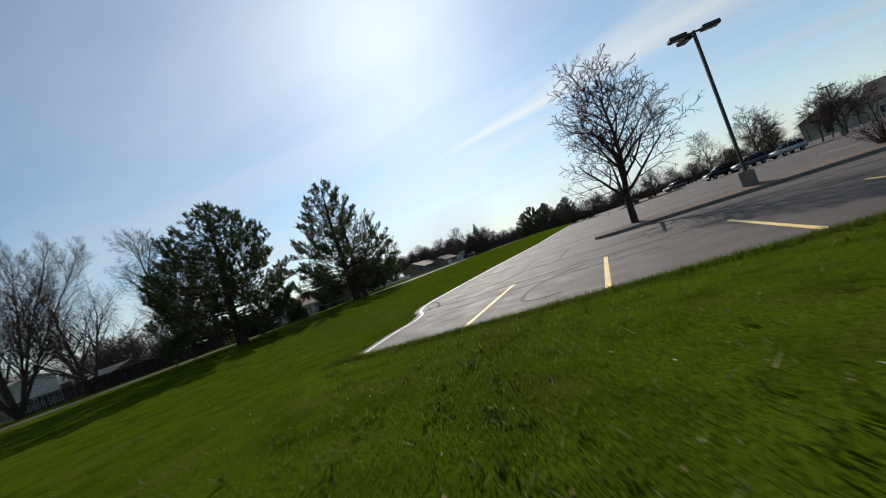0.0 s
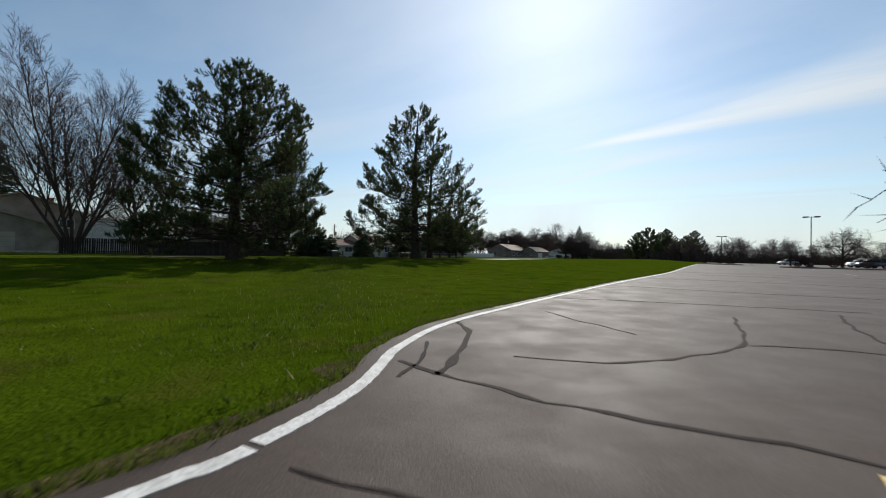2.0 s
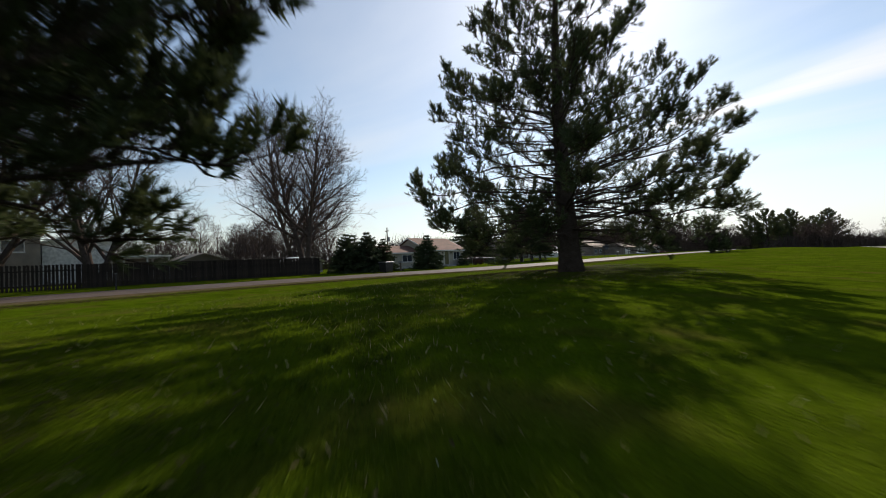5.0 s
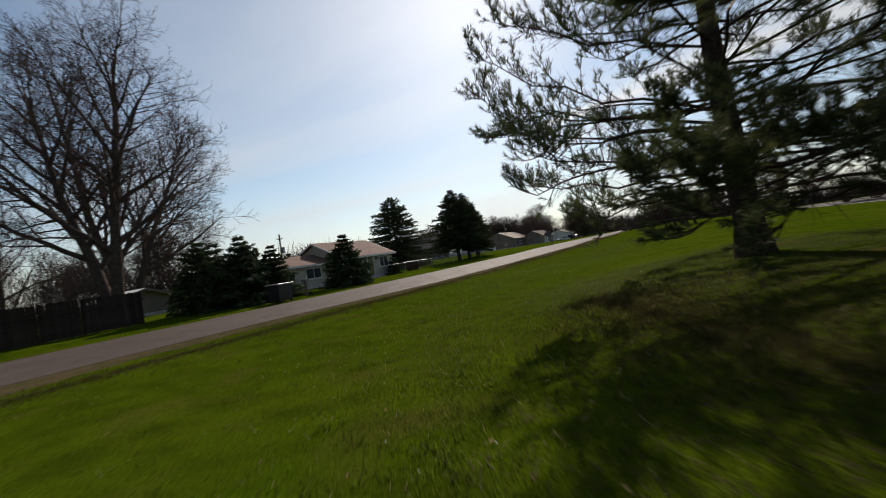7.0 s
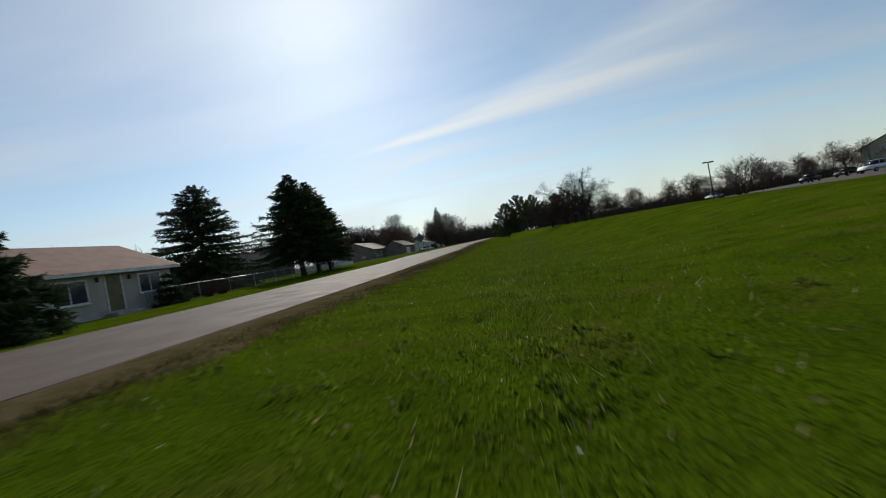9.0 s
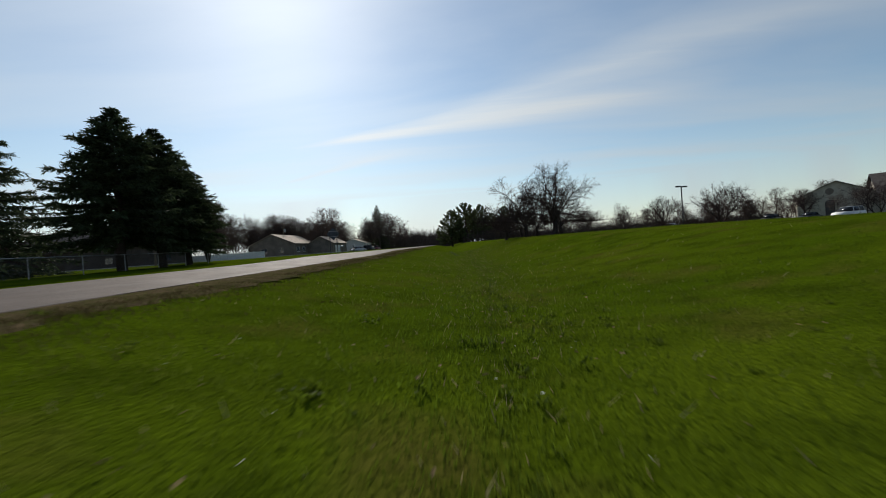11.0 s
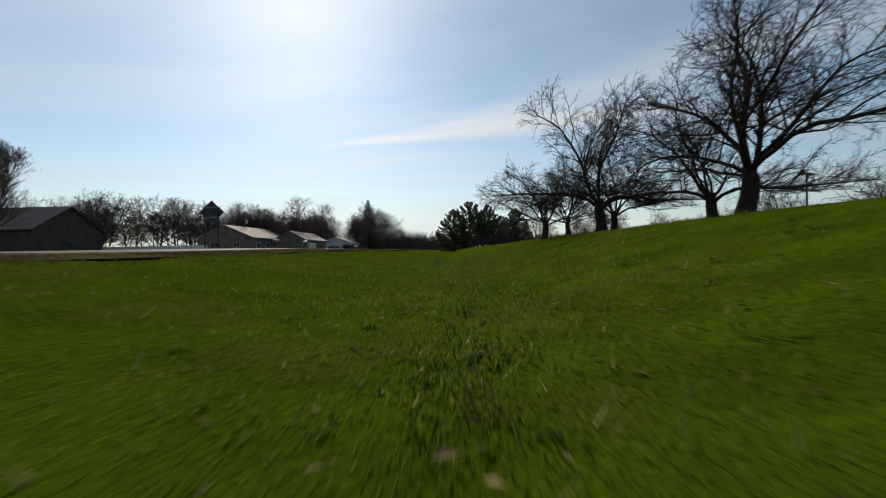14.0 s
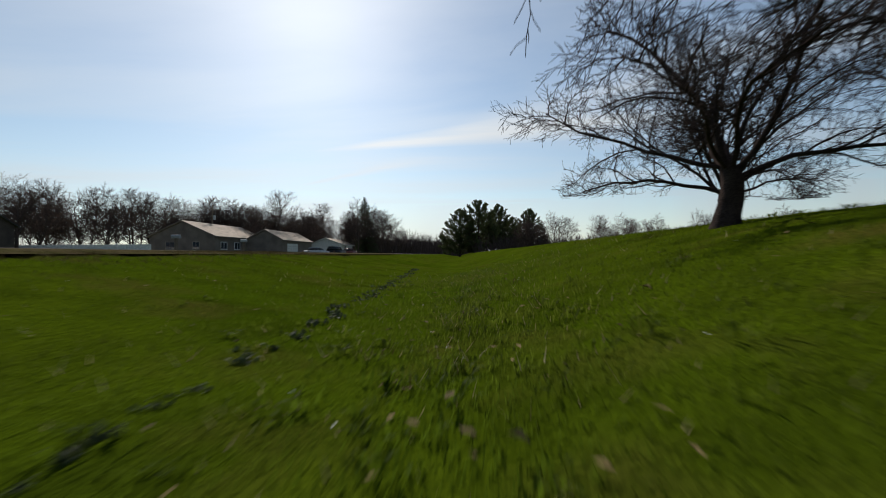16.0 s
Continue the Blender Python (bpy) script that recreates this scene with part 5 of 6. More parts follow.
# ---------------------------------------------------------------- vehicles
def vehicle(x, y, rz, kind, colour, label, z=0.0):
    e = empty("parked_" + kind, x, y, z, rz)
    prof = {"car": ([(-2.25, 0.35), (-2.28, 0.62), (-2.15, 0.92), (-1.2, 0.98), (1.0, 0.98), (2.05, 0.80), (2.25, 0.55), (2.2, 0.30)], [(-1.55, 0.97), (-0.95, 1.42), (0.35, 1.45), (1.15, 0.97)], 0.88),
            "suv": ([(-2.3, 0.40), (-2.33, 0.75), (-2.25, 1.08), (1.0, 1.08), (2.1, 0.98), (2.32, 0.65), (2.28, 0.36)], [(-2.2, 1.07), (-1.95, 1.66), (0.35, 1.70), (1.15, 1.07)], 0.93)}[kind]
    wid = prof[2]

    def extr(pts, w0, w1, z_split):
        bm = bmesh.new()
        sides = []
        for s in (-1, 1):
            sides.append([bm.verts.new((px, s * (w0 if pz < z_split else w1), pz)) for px, pz in pts])
        k = len(pts)
        for i in range(k):
            j = (i + 1) % k
            bm.faces.new((sides[0][i], sides[0][j], sides[1][j], sides[1][i]))
        bm.faces.new(sides[0][::-1]), bm.faces.new(sides[1])
        bmesh.ops.recalc_face_normals(bm, faces=bm.faces)
        bmesh.ops.bevel(bm, geom=list(bm.edges), offset=0.05, segments=2, affect="EDGES")
        return bm
    part("body", extr(prof[0], wid, wid - 0.05, 0.9), colour, e, smooth=True)
    cab = part("cabin", extr(prof[1], wid - 0.08, wid - 0.25, 1.2), M_CABIN, e, "dark glazed cabin", smooth=True)
    top = prof[1]
    zt = max(p[1] for p in top)
    bm = boxb(top[1][0] - 0.03, -(wid - 0.24), zt - 0.05, top[2][0] + 0.03, wid - 0.24, zt + 0.03, bevel=0.025)
    part("roof", bm, colour, e)
    for s in (-1, 1):
        for px in (top[1][0] + 0.05, (top[1][0] + top[2][0]) / 2, top[2][0] - 0.02):
            bm = bmesh.new()
            cyl(bm, (px + (0.25 if px > 0.2 else -0.1 if px < -0.7 else 0), s * (wid - 0.09), top[0][1]), (px, s * (wid - 0.225), zt - 0.02), 0.035, 0.03, 6)
            part("pillar", bm, colour, cab)
        part("mirror", boxb(0.78, s * (wid + 0.02) - 0.07, 0.98, 0.98, s * (wid + 0.02) + 0.07, 1.12, bevel=0.02), colour, e)
        part("headlight", boxb(2.05, s * (wid - 0.28) - 0.16, 0.62, 2.27, s * (wid - 0.28) + 0.16, 0.76, bevel=0.03), M_TRIM, e, "clear headlight")
        part("tail_light", boxb(-2.33, s * (wid - 0.2) - 0.12, 0.70, -2.15, s * (wid - 0.2) + 0.12, 0.90, bevel=0.03), M_BRICK, e, "red tail light")
        for px in (-1.38, 1.40):
            bm = bmesh.new()
            cyl(bm, (px, s * (wid - 0.20), 0.33), (px, s * (wid + 0.012), 0.33), 0.33, 0.33, 18)
            w = part("wheel", bm, M_TYRE, e)
            bm = bmesh.new()
            cyl(bm, (px, s * (wid - 0.05), 0.33), (px, s * (wid + 0.022), 0.33), 0.20, 0.18, 12)
            part("rim", bm, M_STEEL, w)
    part("front_bumper", boxb(2.16, -wid + 0.08, 0.30, 2.34, wid - 0.08, 0.52, bevel=0.04), M_METAL, e)
    part("rear_bumper", boxb(-2.38, -wid + 0.08, 0.36, -2.2, wid - 0.08, 0.56, bevel=0.04), M_METAL, e)
    return tagged(e, label, "suv" if kind == "suv" else "car", "parked cars")


P_BLACK, P_GREY, P_WHITE, P_SILVER, P_RED = paint("black car paint", (0.012, 0.013, 0.016)), paint("grey car paint", (0.10, 0.105, 0.115)), paint("white car paint", (0.75, 0.75, 0.74)), paint("silver car paint", (0.45, 0.46, 0.48)), paint("dark red car paint", (0.13, 0.02, 0.02))
vehicle(26.5, 65.0, 205, "suv", P_GREY, "dark grey minivan parked on the asphalt")
vehicle(23.1, 66.7, 200, "suv", P_BLACK, "black sport utility car parked in a row")
vehicle(31.1, 64.7, 205, "suv", P_SILVER, "silver pickup-sized car parked in a row")
vehicle(26.0, 128.4, 215, "suv", P_BLACK, "black sport utility car parked by the lawn")
vehicle(28.0, 122.6, 205, "car", P_BLACK, "black saloon car parked by the lawn")
vehicle(23.2, 111.2, 200, "suv", P_WHITE, "white sport utility car parked in a row")
vehicle(22.9, 104.2, 215, "suv", P_GREY, "dark grey minivan parked by the lawn")
vehicle(15.0, 141.0, 215, "car", P_WHITE, "white car parked beyond the lamp")
vehicle(-55.5, 158.5, 60, "car", P_SILVER, "silver car standing in a driveway")
vehicle(-54.0, 165.0, 80, "suv", P_BLACK, "black sport utility car standing in a driveway")
vehicle(-53.5, 172.0, 80, "car", P_RED, "dark red car standing in a driveway")

# ---------------------------------------------------------------- leafless trees
def fruit_tree(seed, limbs=7, leader=None):
    """Wood of an old fruit tree: short trunk, arching limbs, fine curved twigs."""
    rng = random.Random(seed)
    trunk, crown = Tubes(), Tubes()

    def grow(p, d, length, r, lev):
        n = (8, 6, 4, 2)[lev]
        pts, rad = [p.copy()], [r]
        q, dd = p.copy(), d.copy()
        arch = (0.085, 0.05, 0.04, 0.06)[lev] * rng.uniform(0.2, 1.6)
        for i in range(n):
            dd = (dd + rvec(rng) * (0.25, 0.34, 0.36, 0.3)[lev] + Vector((0, 0, -arch))).normalized()
            q = q + dd * (length / n)
            if q.z < 0.95:
                q.z = 0.95 + 0.2 * (0.95 - q.z)
            pts.append(q.copy())
            rad.append(max(0.004, r * (1 - 0.72 * (i + 1) / n)))
        crown.tube(pts, rad, (7, 5, 3, 3)[lev])
        if lev == 3:
            return
        k = (16, 8, 5)[lev]
        for c in range(k):
            t = min(0.98, (0.22, 0.15, 0.12)[lev] + (0.82 - 0.02 * lev) * (c + rng.random() * 0.9) / k)
            f = t * n
            i = min(int(f), n - 1)
            dir0 = (pts[i + 1] - pts[i]).normalized()
            nd = side_dir(dir0, rng.uniform(0.45, 1.0), c * 2.4 + rng.uniform(-0.7, 0.7))
            nd = (nd + Vector((0, 0, 0.30 if lev == 0 else 0.12))).normalized()
            nl = (1.75 * (1.12 - 0.62 * t), 0.66 * (1.1 - 0.5 * t), 0.20)[lev] * rng.uniform(0.5, 1.3)
            grow(pts[i].lerp(pts[i + 1], f - i), nd, nl, max((0.012, 0.0065, 0.0042)[lev], rad[i] * 0.5), lev + 1)

    pts = [Vector((0.05 * math.sin(i + seed), 0.05 * math.cos(i * 1.3 + seed), -0.1 + 0.29 * i)) for i in range(5)]
    trunk.tube(pts, (0.23, 0.175, 0.155, 0.15, 0.10), 12)
    for m in range(limbs):
        az = 6.283 * m / limbs + rng.uniform(-0.35, 0.35)
        el = rng.uniform(0.55, 0.95) if m % 4 else rng.uniform(1.1, 1.35)
        grow(pts[3].lerp(pts[4], rng.uniform(-0.6, 0.7)), Vector((math.cos(az) * math.cos(el), math.sin(az) * math.cos(el), math.sin(el))), 3.5 * rng.uniform(0.85, 1.1), 0.056 * rng.uniform(0.65, 1.15), 0)
    if leader:
        az, el, length = leader
        grow(pts[4], Vector((math.cos(az) * math.cos(el), math.sin(az) * math.cos(el), math.sin(el))), length, 0.075, 0)
    return trunk, crown


fruit = [fruit_tree(43, 9, (0.3, 1.35, 4.1)), fruit_tree(47, 8), fruit_tree(53, 8)]
for i, (x, y, s, v, wide) in enumerate(((-25.05, 83.65, 1.02, 0, 1.08), (-23.6, 87.1, 0.92, 1, 1.05), (-25.75, 90.4, 1.18, 1, 0.98), (-24.25, 92.9, 0.92, 2, 0.95), (-26.85, 94.75, 0.86, 2, 1.1), (-24.75, 98.1, 0.84, 0, 1.05))):
    e = tree_thing("fruit_tree", fruit[v][0], fruit[v][1], M_CHERRY, M_CHERRY, x, y, 47 * i + (0 if i == 0 else 30), "low spreading bare fruit tree with dark crooked limbs", "tree", "fruit trees on the bank")
    e.scale = (wide * s, wide * s, s)
t_, c_ = bare_tree(12, 6.9, 0.46, 1, kids=(22, 8, 6, 3), trunk_r=0.15, crown_low=0.18, up=0.20, ang=(0.6, 1.05), wiggle=0.18, twig_min=0.012)
st = tree_thing("street_tree", t_, c_, M_CHERRY, M_CHERRY, 6.68, 13.35, 40, "young bare street tree in the mulched island", z=0.17)
st.scale = (1.16, 1.16, 1.0)
crab = [bare_tree(81 + i, 3.3, 1.0, 1 + i, kids=(12, 9, 7), far=True, levels=3, trunk_r=0.18, crown_low=0.28, up=0.2, lean=0.4, ang=(0.7, 1.2), wiggle=0.22, ratio=0.66, twig_min=0.016) for i in range(2)]
for i, (x, y, s) in enumerate(((15.8, 84.0, 1.3), (10.0, 84.4, 0.9), (-2.1, 112.0, 1.1), (2.9, 107.2, 1.2), (31.5, 127.5, 1.3), (39.8, 123.0, 1.3), (10.3, 152.0, 1.2))):
    t_, c_ = crab[i % 2]
    tree_thing("crab_tree", t_, c_, M_CHERRY, M_CHERRY, x, y, 61 * i, "low round bare crab tree in a planting island", "tree", "crab trees in the car park", z=0.12 if i < 4 else -0.04, s=s)
# big multi-stemmed maples over the road
t_, c_ = bare_tree(21, 15.8, 0.44, 2, kids=(17, 10, 7, 4), trunk_r=0.46, crown_low=0.22, up=0.15, lean=0.24, ang=(0.55, 1.05), wiggle=0.16, twig_min=0.011, ratio=0.58)
tree_thing("maple_tree", t_, c_, M_BARK2, M_TWIG, -53.2, 37.0, 70, "tall bare twin-stemmed maple behind the board fence", "tree", "maples across the road")
t_, c_ = bare_tree(23, 19.8, 0.28, 9, kids=(16, 8, 7, 3), trunk_r=0.24, crown_low=0.2, up=0.15, lean=0.60, ang=(0.35, 0.75), wiggle=0.11, twig_min=0.013, ratio=0.60)
tree_thing("maple_tree", t_, c_, M_BARK2, M_TWIG, -55.5, 14.6, 10, "tall bare multi-stemmed maple in front of the tan house", "tree", "maples across the road")
t_, c_ = bare_tree(25, 11.5, 0.60, 3, kids=(11, 8, 6, 3), trunk_r=0.34, crown_low=0.16, up=0.14, lean=0.32, ang=(0.5, 1.0), wiggle=0.15, twig_min=0.012, ratio=0.58)
tree_thing("maple_tree", t_, c_, M_BARK2, M_TWIG, -53.6, 20.3, 200, "bare maple with arching limbs behind the board fence", "tree", "maples across the road")
t_, c_ = bare_tree(27, 7.6, 0.36, 7, kids=(12, 9, 7, 3), trunk_r=0.13, crown_low=0.2, up=0.4, lean=0.30, ang=(0.35, 0.7), wiggle=0.1, twig_min=0.009)
tree_thing("clump_tree", t_, c_, M_BARK2, M_TWIG, -58.3, 97.4, 0, "rounded bare multi-stemmed tree by the road", s=0.85)
t_, c_ = bare_tree(29, 8.0, 0.55, 1, kids=(12, 8, 6, 3), trunk_r=0.2, crown_low=0.2, up=0.25, ang=(0.6, 1.1), wiggle=0.18, twig_min=0.010)
tree_thing("yard_tree", t_, c_, M_BARK2, M_TWIG, -56.2, 33.4, 0, "small bare yard tree behind the board fence", s=0.78)
tree_thing("yard_tree", t_, c_, M_BARK2, M_TWIG, -91.0, 142.0, 90, "bare yard tree beside the brown house", s=1.25)

t_, c_ = bare_tree(33, 24.0, 0.40, 2, kids=(18, 10, 8, 4), trunk_r=0.5, crown_low=0.16, up=0.18, lean=0.30, ang=(0.5, 1.0), wiggle=0.14, twig_min=0.018, ratio=0.58)
tree_thing("maple_tree", t_, c_, M_BARK2, M_TWIG, -75.0, 47.5, 0, "very tall bare maple behind the gardens", "tree", "maples across the road")

# bare trees that close the view, three shapes copied
shapes = []
for i, (h, sp_, sd) in enumerate(((11, 0.56, 61), (9.5, 0.64, 62), (12.5, 0.52, 63))):
    t_, c_ = bare_tree(sd, h, sp_, 1 + i % 2, kids=(14, 10, 8), far=True, levels=3, trunk_r=0.22, crown_low=0.2, up=0.12, lean=0.24, ang=(0.6, 1.1), wiggle=0.2, twig_min=0.032, ratio=0.62)
    shapes.append((t_, c_))
first = []
rng = random.Random(77)
SPOTS = []
for i in range(22):
    SPOTS.append((rng.uniform(-140, -84), rng.uniform(-20, 84)))             # beyond the houses
for i in range(52):
    SPOTS.append((-118 + 1.5 * i + rng.uniform(-4, 4), 172 + rng.uniform(-8, 62)))    # end of the road
for i in range(40):
    SPOTS.append((-18 + 3.4 * i + rng.uniform(-3, 3), 172 + rng.uniform(-6, 36)))     # beyond the car park
for i in range(18):
    SPOTS.append((26 + 3.2 * i + rng.uniform(-2, 2), 72 + rng.uniform(-3, 12)))
for i in range(9):
    SPOTS.append((-92 + 2.8 * i, 169 + 1.15 * i + rng.uniform(-2, 2)))
for i in range(18):
    SPOTS.append((-128 + 2.5 * i + rng.uniform(-2, 2), rng.uniform(146, 170)))      # behind the brown house
for i in range(14):
    SPOTS.append((-132 + 3.6 * i + rng.uniform(-2, 2), 236 + rng.uniform(0, 60)))     # tall trees far down the road
SPOTS += [(60, 40), (66, 52), (72, 30), (80, 58), (64, 64), (76, 44)]
SPOTS = [(x, y) for x, y in SPOTS if not (-48 < x < -30) and not (-80 < x < -56 and y < 156 and y > 84) and not (-67 < x < -56 and 168 < y < 188)]
for i, (x, y) in enumerate(SPOTS):
    k = i % 3
    if y > 120 and 0 < x < 50 and y < 140:
        k = 1
    s = rng.uniform(0.75, 1.1)
    if y > 120 and -20 < x < 90:
        s *= 0.66
    elif y > 234.5 and x < -20:
        s *= 1.5
    elif y > 160 and x < -20:
        s *= 0.92
    elif x > 24 and 66 < y < 90:
        s *= 0.7
    zz = 0.0 if x > 0 else land(x, y)
    if len(first) <= k or first[k] is None:
        while len(first) <= k:
            first.append(None)
        first[k] = tree_thing("bare_tree", shapes[k][0], shapes[k][1], M_BARK2, M_TWIG, x, y, 0, "leafless tree with fine grey-brown twigs", "tree", "bare trees round the place", z=zz)
        first[k].scale = (1, 1, 1)
    else:
        o = copy_thing(first[k], pose(x, y, zz - 0.05, 0, 0, rng.uniform(0, 360)))
        o.scale = (s, s, s)

# ---------------------------------------------------------------- evergreens
SPR = [(-65.4, 81.0, 11.8, 5.6, 31, 0.02, 0.24), (-54.3, 80.9, 10.7, 4.5, 32, 0.02, 0.20), (-54.5, 85.0, 10.5, 3.9, 33, 0.02, 0.20), (-54.6, 88.3, 8.8, 3.3, 34, 0.0, 0.20), (-57.2, 202.0, 16.0, 4.4, 35, 0.0, 0.3), (-50.0, 51.6, 4.1, 2.15, 36, 0.0, 0.02), (-86.0, 13.0, 16.3, 4.8, 37, 0.0, 0.3), (-74.0, 2.0, 15.0, 4.8, 38, 0.0, 0.3)]
for x, y, h, r, sd, cl, dr in SPR:
    q = spruce_tree(sd, h, r, 0.03 * h * 0.7 + 0.03, droop=dr, clean=cl + (0.13 if sd in (32, 33, 34) else 0), dens=0.6 if sd in (35, 37, 38) else 2.0 if sd == 36 else 1.25, full=2.1 if sd == 31 else 1.7 if sd in (32, 33, 34) else 1.35)
    tree_thing("spruce_tree", q[0], q[1], M_BARK, M_BARK, x, y, sd * 40, "dark green spruce with drooping tiered boughs" if sd != 36 else "small bushy green spruce before the bungalow", "spruce tree", "spruces across the road", q[2], M_SPRUCE)
hq = [spruce_tree(51, 4.2, 2.2, 0.09, droop=0.05, dens=1.4), spruce_tree(52, 3.6, 2.1, 0.08, droop=0.05, dens=1.4)]
for i, (x, y, s) in enumerate(((-51.0, 40.4, 0.95), (-51.8, 41.8, 1.1), (-50.4, 42.7, 1.0), (-51.9, 44.0, 1.05), (-50.5, 45.0, 0.85), (-52.3, 46.3, 0.7))):
    q = hq[i % 2]
    tree_thing("young_spruce", q[0], q[1], M_BARK, M_BARK, x, y, 70 * i, "young dark spruce in a close roadside clump", "spruce tree", "young spruces in a clump", q[2], M_SPRUCE, s=s)
bq = [pine_tree(71 + i, 12.5, 5.6, 0.30, ROUND if i else CONE, needles=8, limbs=8.5, nl=0.34, nw=0.042, bare=0.25, dens=1.0, low=0.04, dead=0) for i in range(2)]
for i, (x, y, s) in enumerate(((-30.6, 198.0, 1.0), (-25.6, 195.0, 1.06), (-19.6, 203.0, 1.04), (-22.4, 211.0, 0.95), (-9.8, 211.0, 1.05), (-13.4, 219.0, 0.9))):
    q = bq[i % 2]
    tree_thing("bushy_pine", q[0], q[1], M_BARK, M_BARK, x, y, 80 * i, "full dark pine in a clump beyond the fruit trees", "pine tree", "pines in the far clump", q[2], M_NEEDLE, s=s)
# pine at the edge of the starting lawn
pine_on_berm(pine_tree(91, 9.5, 3.3, 0.26, CONE, low=0.2, limbs=9.0), 10.6, -5.5, 30, "old pine with needle tufts beside the car park")


def shrub(x, y, r, h, seed, m, label, z=None):
    rg = random.Random(seed)
    tb = Tubes()
    for i in range(90):
        a = rg.uniform(0, 6.283)
        t = rg.uniform(0.1, 1.1)
        d = Vector((math.cos(a) * t, math.sin(a) * t, 1.0)).normalized()
        p = Vector((math.cos(a) * r * 0.25 * rg.random(), math.sin(a) * r * 0.25 * rg.random(), -0.05))
        pts = [p]
        l = h * rg.uniform(0.7, 1.2)
        for k in range(4):
            d = (d + rvec(rg) * 0.22).normalized()
            pts.append(pts[-1] + d * l / 4)
        tb.tube(pts, [0.014, 0.011, 0.008, 0.006, 0.004], 3)
        for k in range(5):
            q = pts[rg.choice((2, 3, 4))]
            e = q + (d + rvec(rg) * 0.8).normalized() * l * 0.25
            tb.tube([q, e], [0.006, 0.003], 3)
    e = empty("shrub", x, y, (land(x, y) if z is None else z) - 0.02)
    mesh_ob("crown", tb.v, tb.f, m, e)
    return tagged(e, label, "shrub", "shrubs")


shrub(15.6, 12.7, 0.9, 1.1, 1, M_SHRUB, "bare twiggy reddish shrub in the mulched island", 0.17)
shrub(17.2, 12.6, 0.8, 0.9, 2, M_SHRUB, "bare twiggy reddish shrub in the mulched island", 0.17)
for x, y in ((10.8, 84.3), (12.0, 83.8), (14.8, 84.0), (18.4, 84.2), (-2.2, 111.4), (0.6, 109.4), (2.2, 107.6)):
    shrub(x, y, 1.0, 1.5, int(x * 7) + 60, M_SHRUB, "bare brown shrub in the planting island", 0.17)
shrub(24.0, 12.2, 0.8, 1.0, 3, M_SHRUB, "bare twiggy reddish shrub in the mulched island", 0.17)
for i, (x, y) in enumerate(((-53.2, 62.6), (-53.3, 65.6), (-53.5, 67.2))):
    shrub(x, y, 0.8, 1.1, 10 + i, M_SHRUB, "low dense reddish shrub beside the bungalow")
cn = spruce_tree(58, 1.7, 0.95, 0.04, droop=0.0, dens=2.2)
tree_thing("conical_shrub", cn[0], cn[1], M_BARK, M_BARK, -53.1, 62.4, 0, "clipped conical evergreen shrub beside the window", "shrub", "", cn[2], M_SPRUCE)


def thicket(name, pts, width, h, n, seed, m, label):
    """Undergrowth too dense to count: one mesh of thin stems."""
    rg = random.Random(seed)
    tb = Tubes()
    seg = resample(pts, 1.0)
    for i in range(n):
        x, y = seg[rg.randrange(len(seg))]
        x, y = x + rg.gauss(0, width / 2), y + rg.gauss(0, width / 2)
        z = land(x, y) if x < 0 else -0.05
        l = h * rg.uniform(0.4, 1.1)
        d = (Vector((0, 0, 1)) + rvec(rg) * 0.45).normalized()
        p = Vector((x, y, z))
        for k in range(3):
            q = p + (d + rvec(rg) * 0.35).normalized() * l / 2
            tb.tri(p + Vector((0.08, 0, 0)), p - Vector((0.08, 0.03, 0)), q)
            s = q + (d + rvec(rg) * 0.7).normalized() * l / 2
            tb.tri(q + Vector((0.06, 0, 0)), q - Vector((0.06, 0.02, 0)), s)
            p = p.lerp(q, rg.uniform(0.3, 1.0))
    return tagged(mesh_ob(name, tb.v, tb.f, m), label, "thicket", kind="stuff")


thicket("undergrowth", [(-20, 190), (40, 186), (80, 192)], 7, 3.0, 5000, 5, M_WOODS, "brown leafless undergrowth along the end of the car park")
thicket("undergrowth", [(-110, 235), (-60, 225), (-40, 330)], 12, 6, 3500, 6, M_WOODS, "brown leafless undergrowth beyond the houses")
thicket("undergrowth", [(-95, -60), (-92, 10), (-92, 70)], 10, 5, 4000, 7, M_WOODS, "brown leafless undergrowth behind the houses")
thicket("undergrowth", [(50, 20), (62, 60), (110, 90)], 8, 5, 2500, 8, M_WOODS, "brown leafless undergrowth beside the car park")
thicket("undergrowth", [(-72, 66), (-73, 90)], 3.5, 3.6, 2600, 10, M_WOODS, "brown leafless undergrowth behind the roadside spruces")
thicket("undergrowth", [(-36, 250), (-20, 400)], 12, 6, 1500, 9, M_WOODS, "brown leafless undergrowth along the road")

# ---------------------------------------------------------------- grass, litter and weeds
PLAN = [(6.5, -9.5), (4.3, -4.5), (3.2, -1.0)]
PLAN2 = [(-2.2, 4.0), (-4.5, 7.0), (-12.0, 13.2), (-19.5, 19.3), (-26.7, 25.9), (-31.2, 33.2), (-33.4, 41.0), (-33.6, 47.4), (-32.6, 58.0), (-31.8, 66.0), (-31.3, 78.0), (-30.8, 90.0), (-30.2, 101.0)]


def scatter(plan, n, spread_m, seed):
    rg = np.random.RandomState(seed)
    seg = np.array(resample(plan, 0.25))
    i = rg.randint(0, len(seg), n)
    xy = seg[i] + rg.normal(0, 1, (n, 2)) * spread_m * np.abs(rg.normal(0.6, 0.5, (n, 1)))
    return [(x, y) for x, y in xy if (x < line_x(y) - 0.22 or y < -0.33) and x > -37.7 - 0.6 * (1 - sstep(34, 46, y))], rg


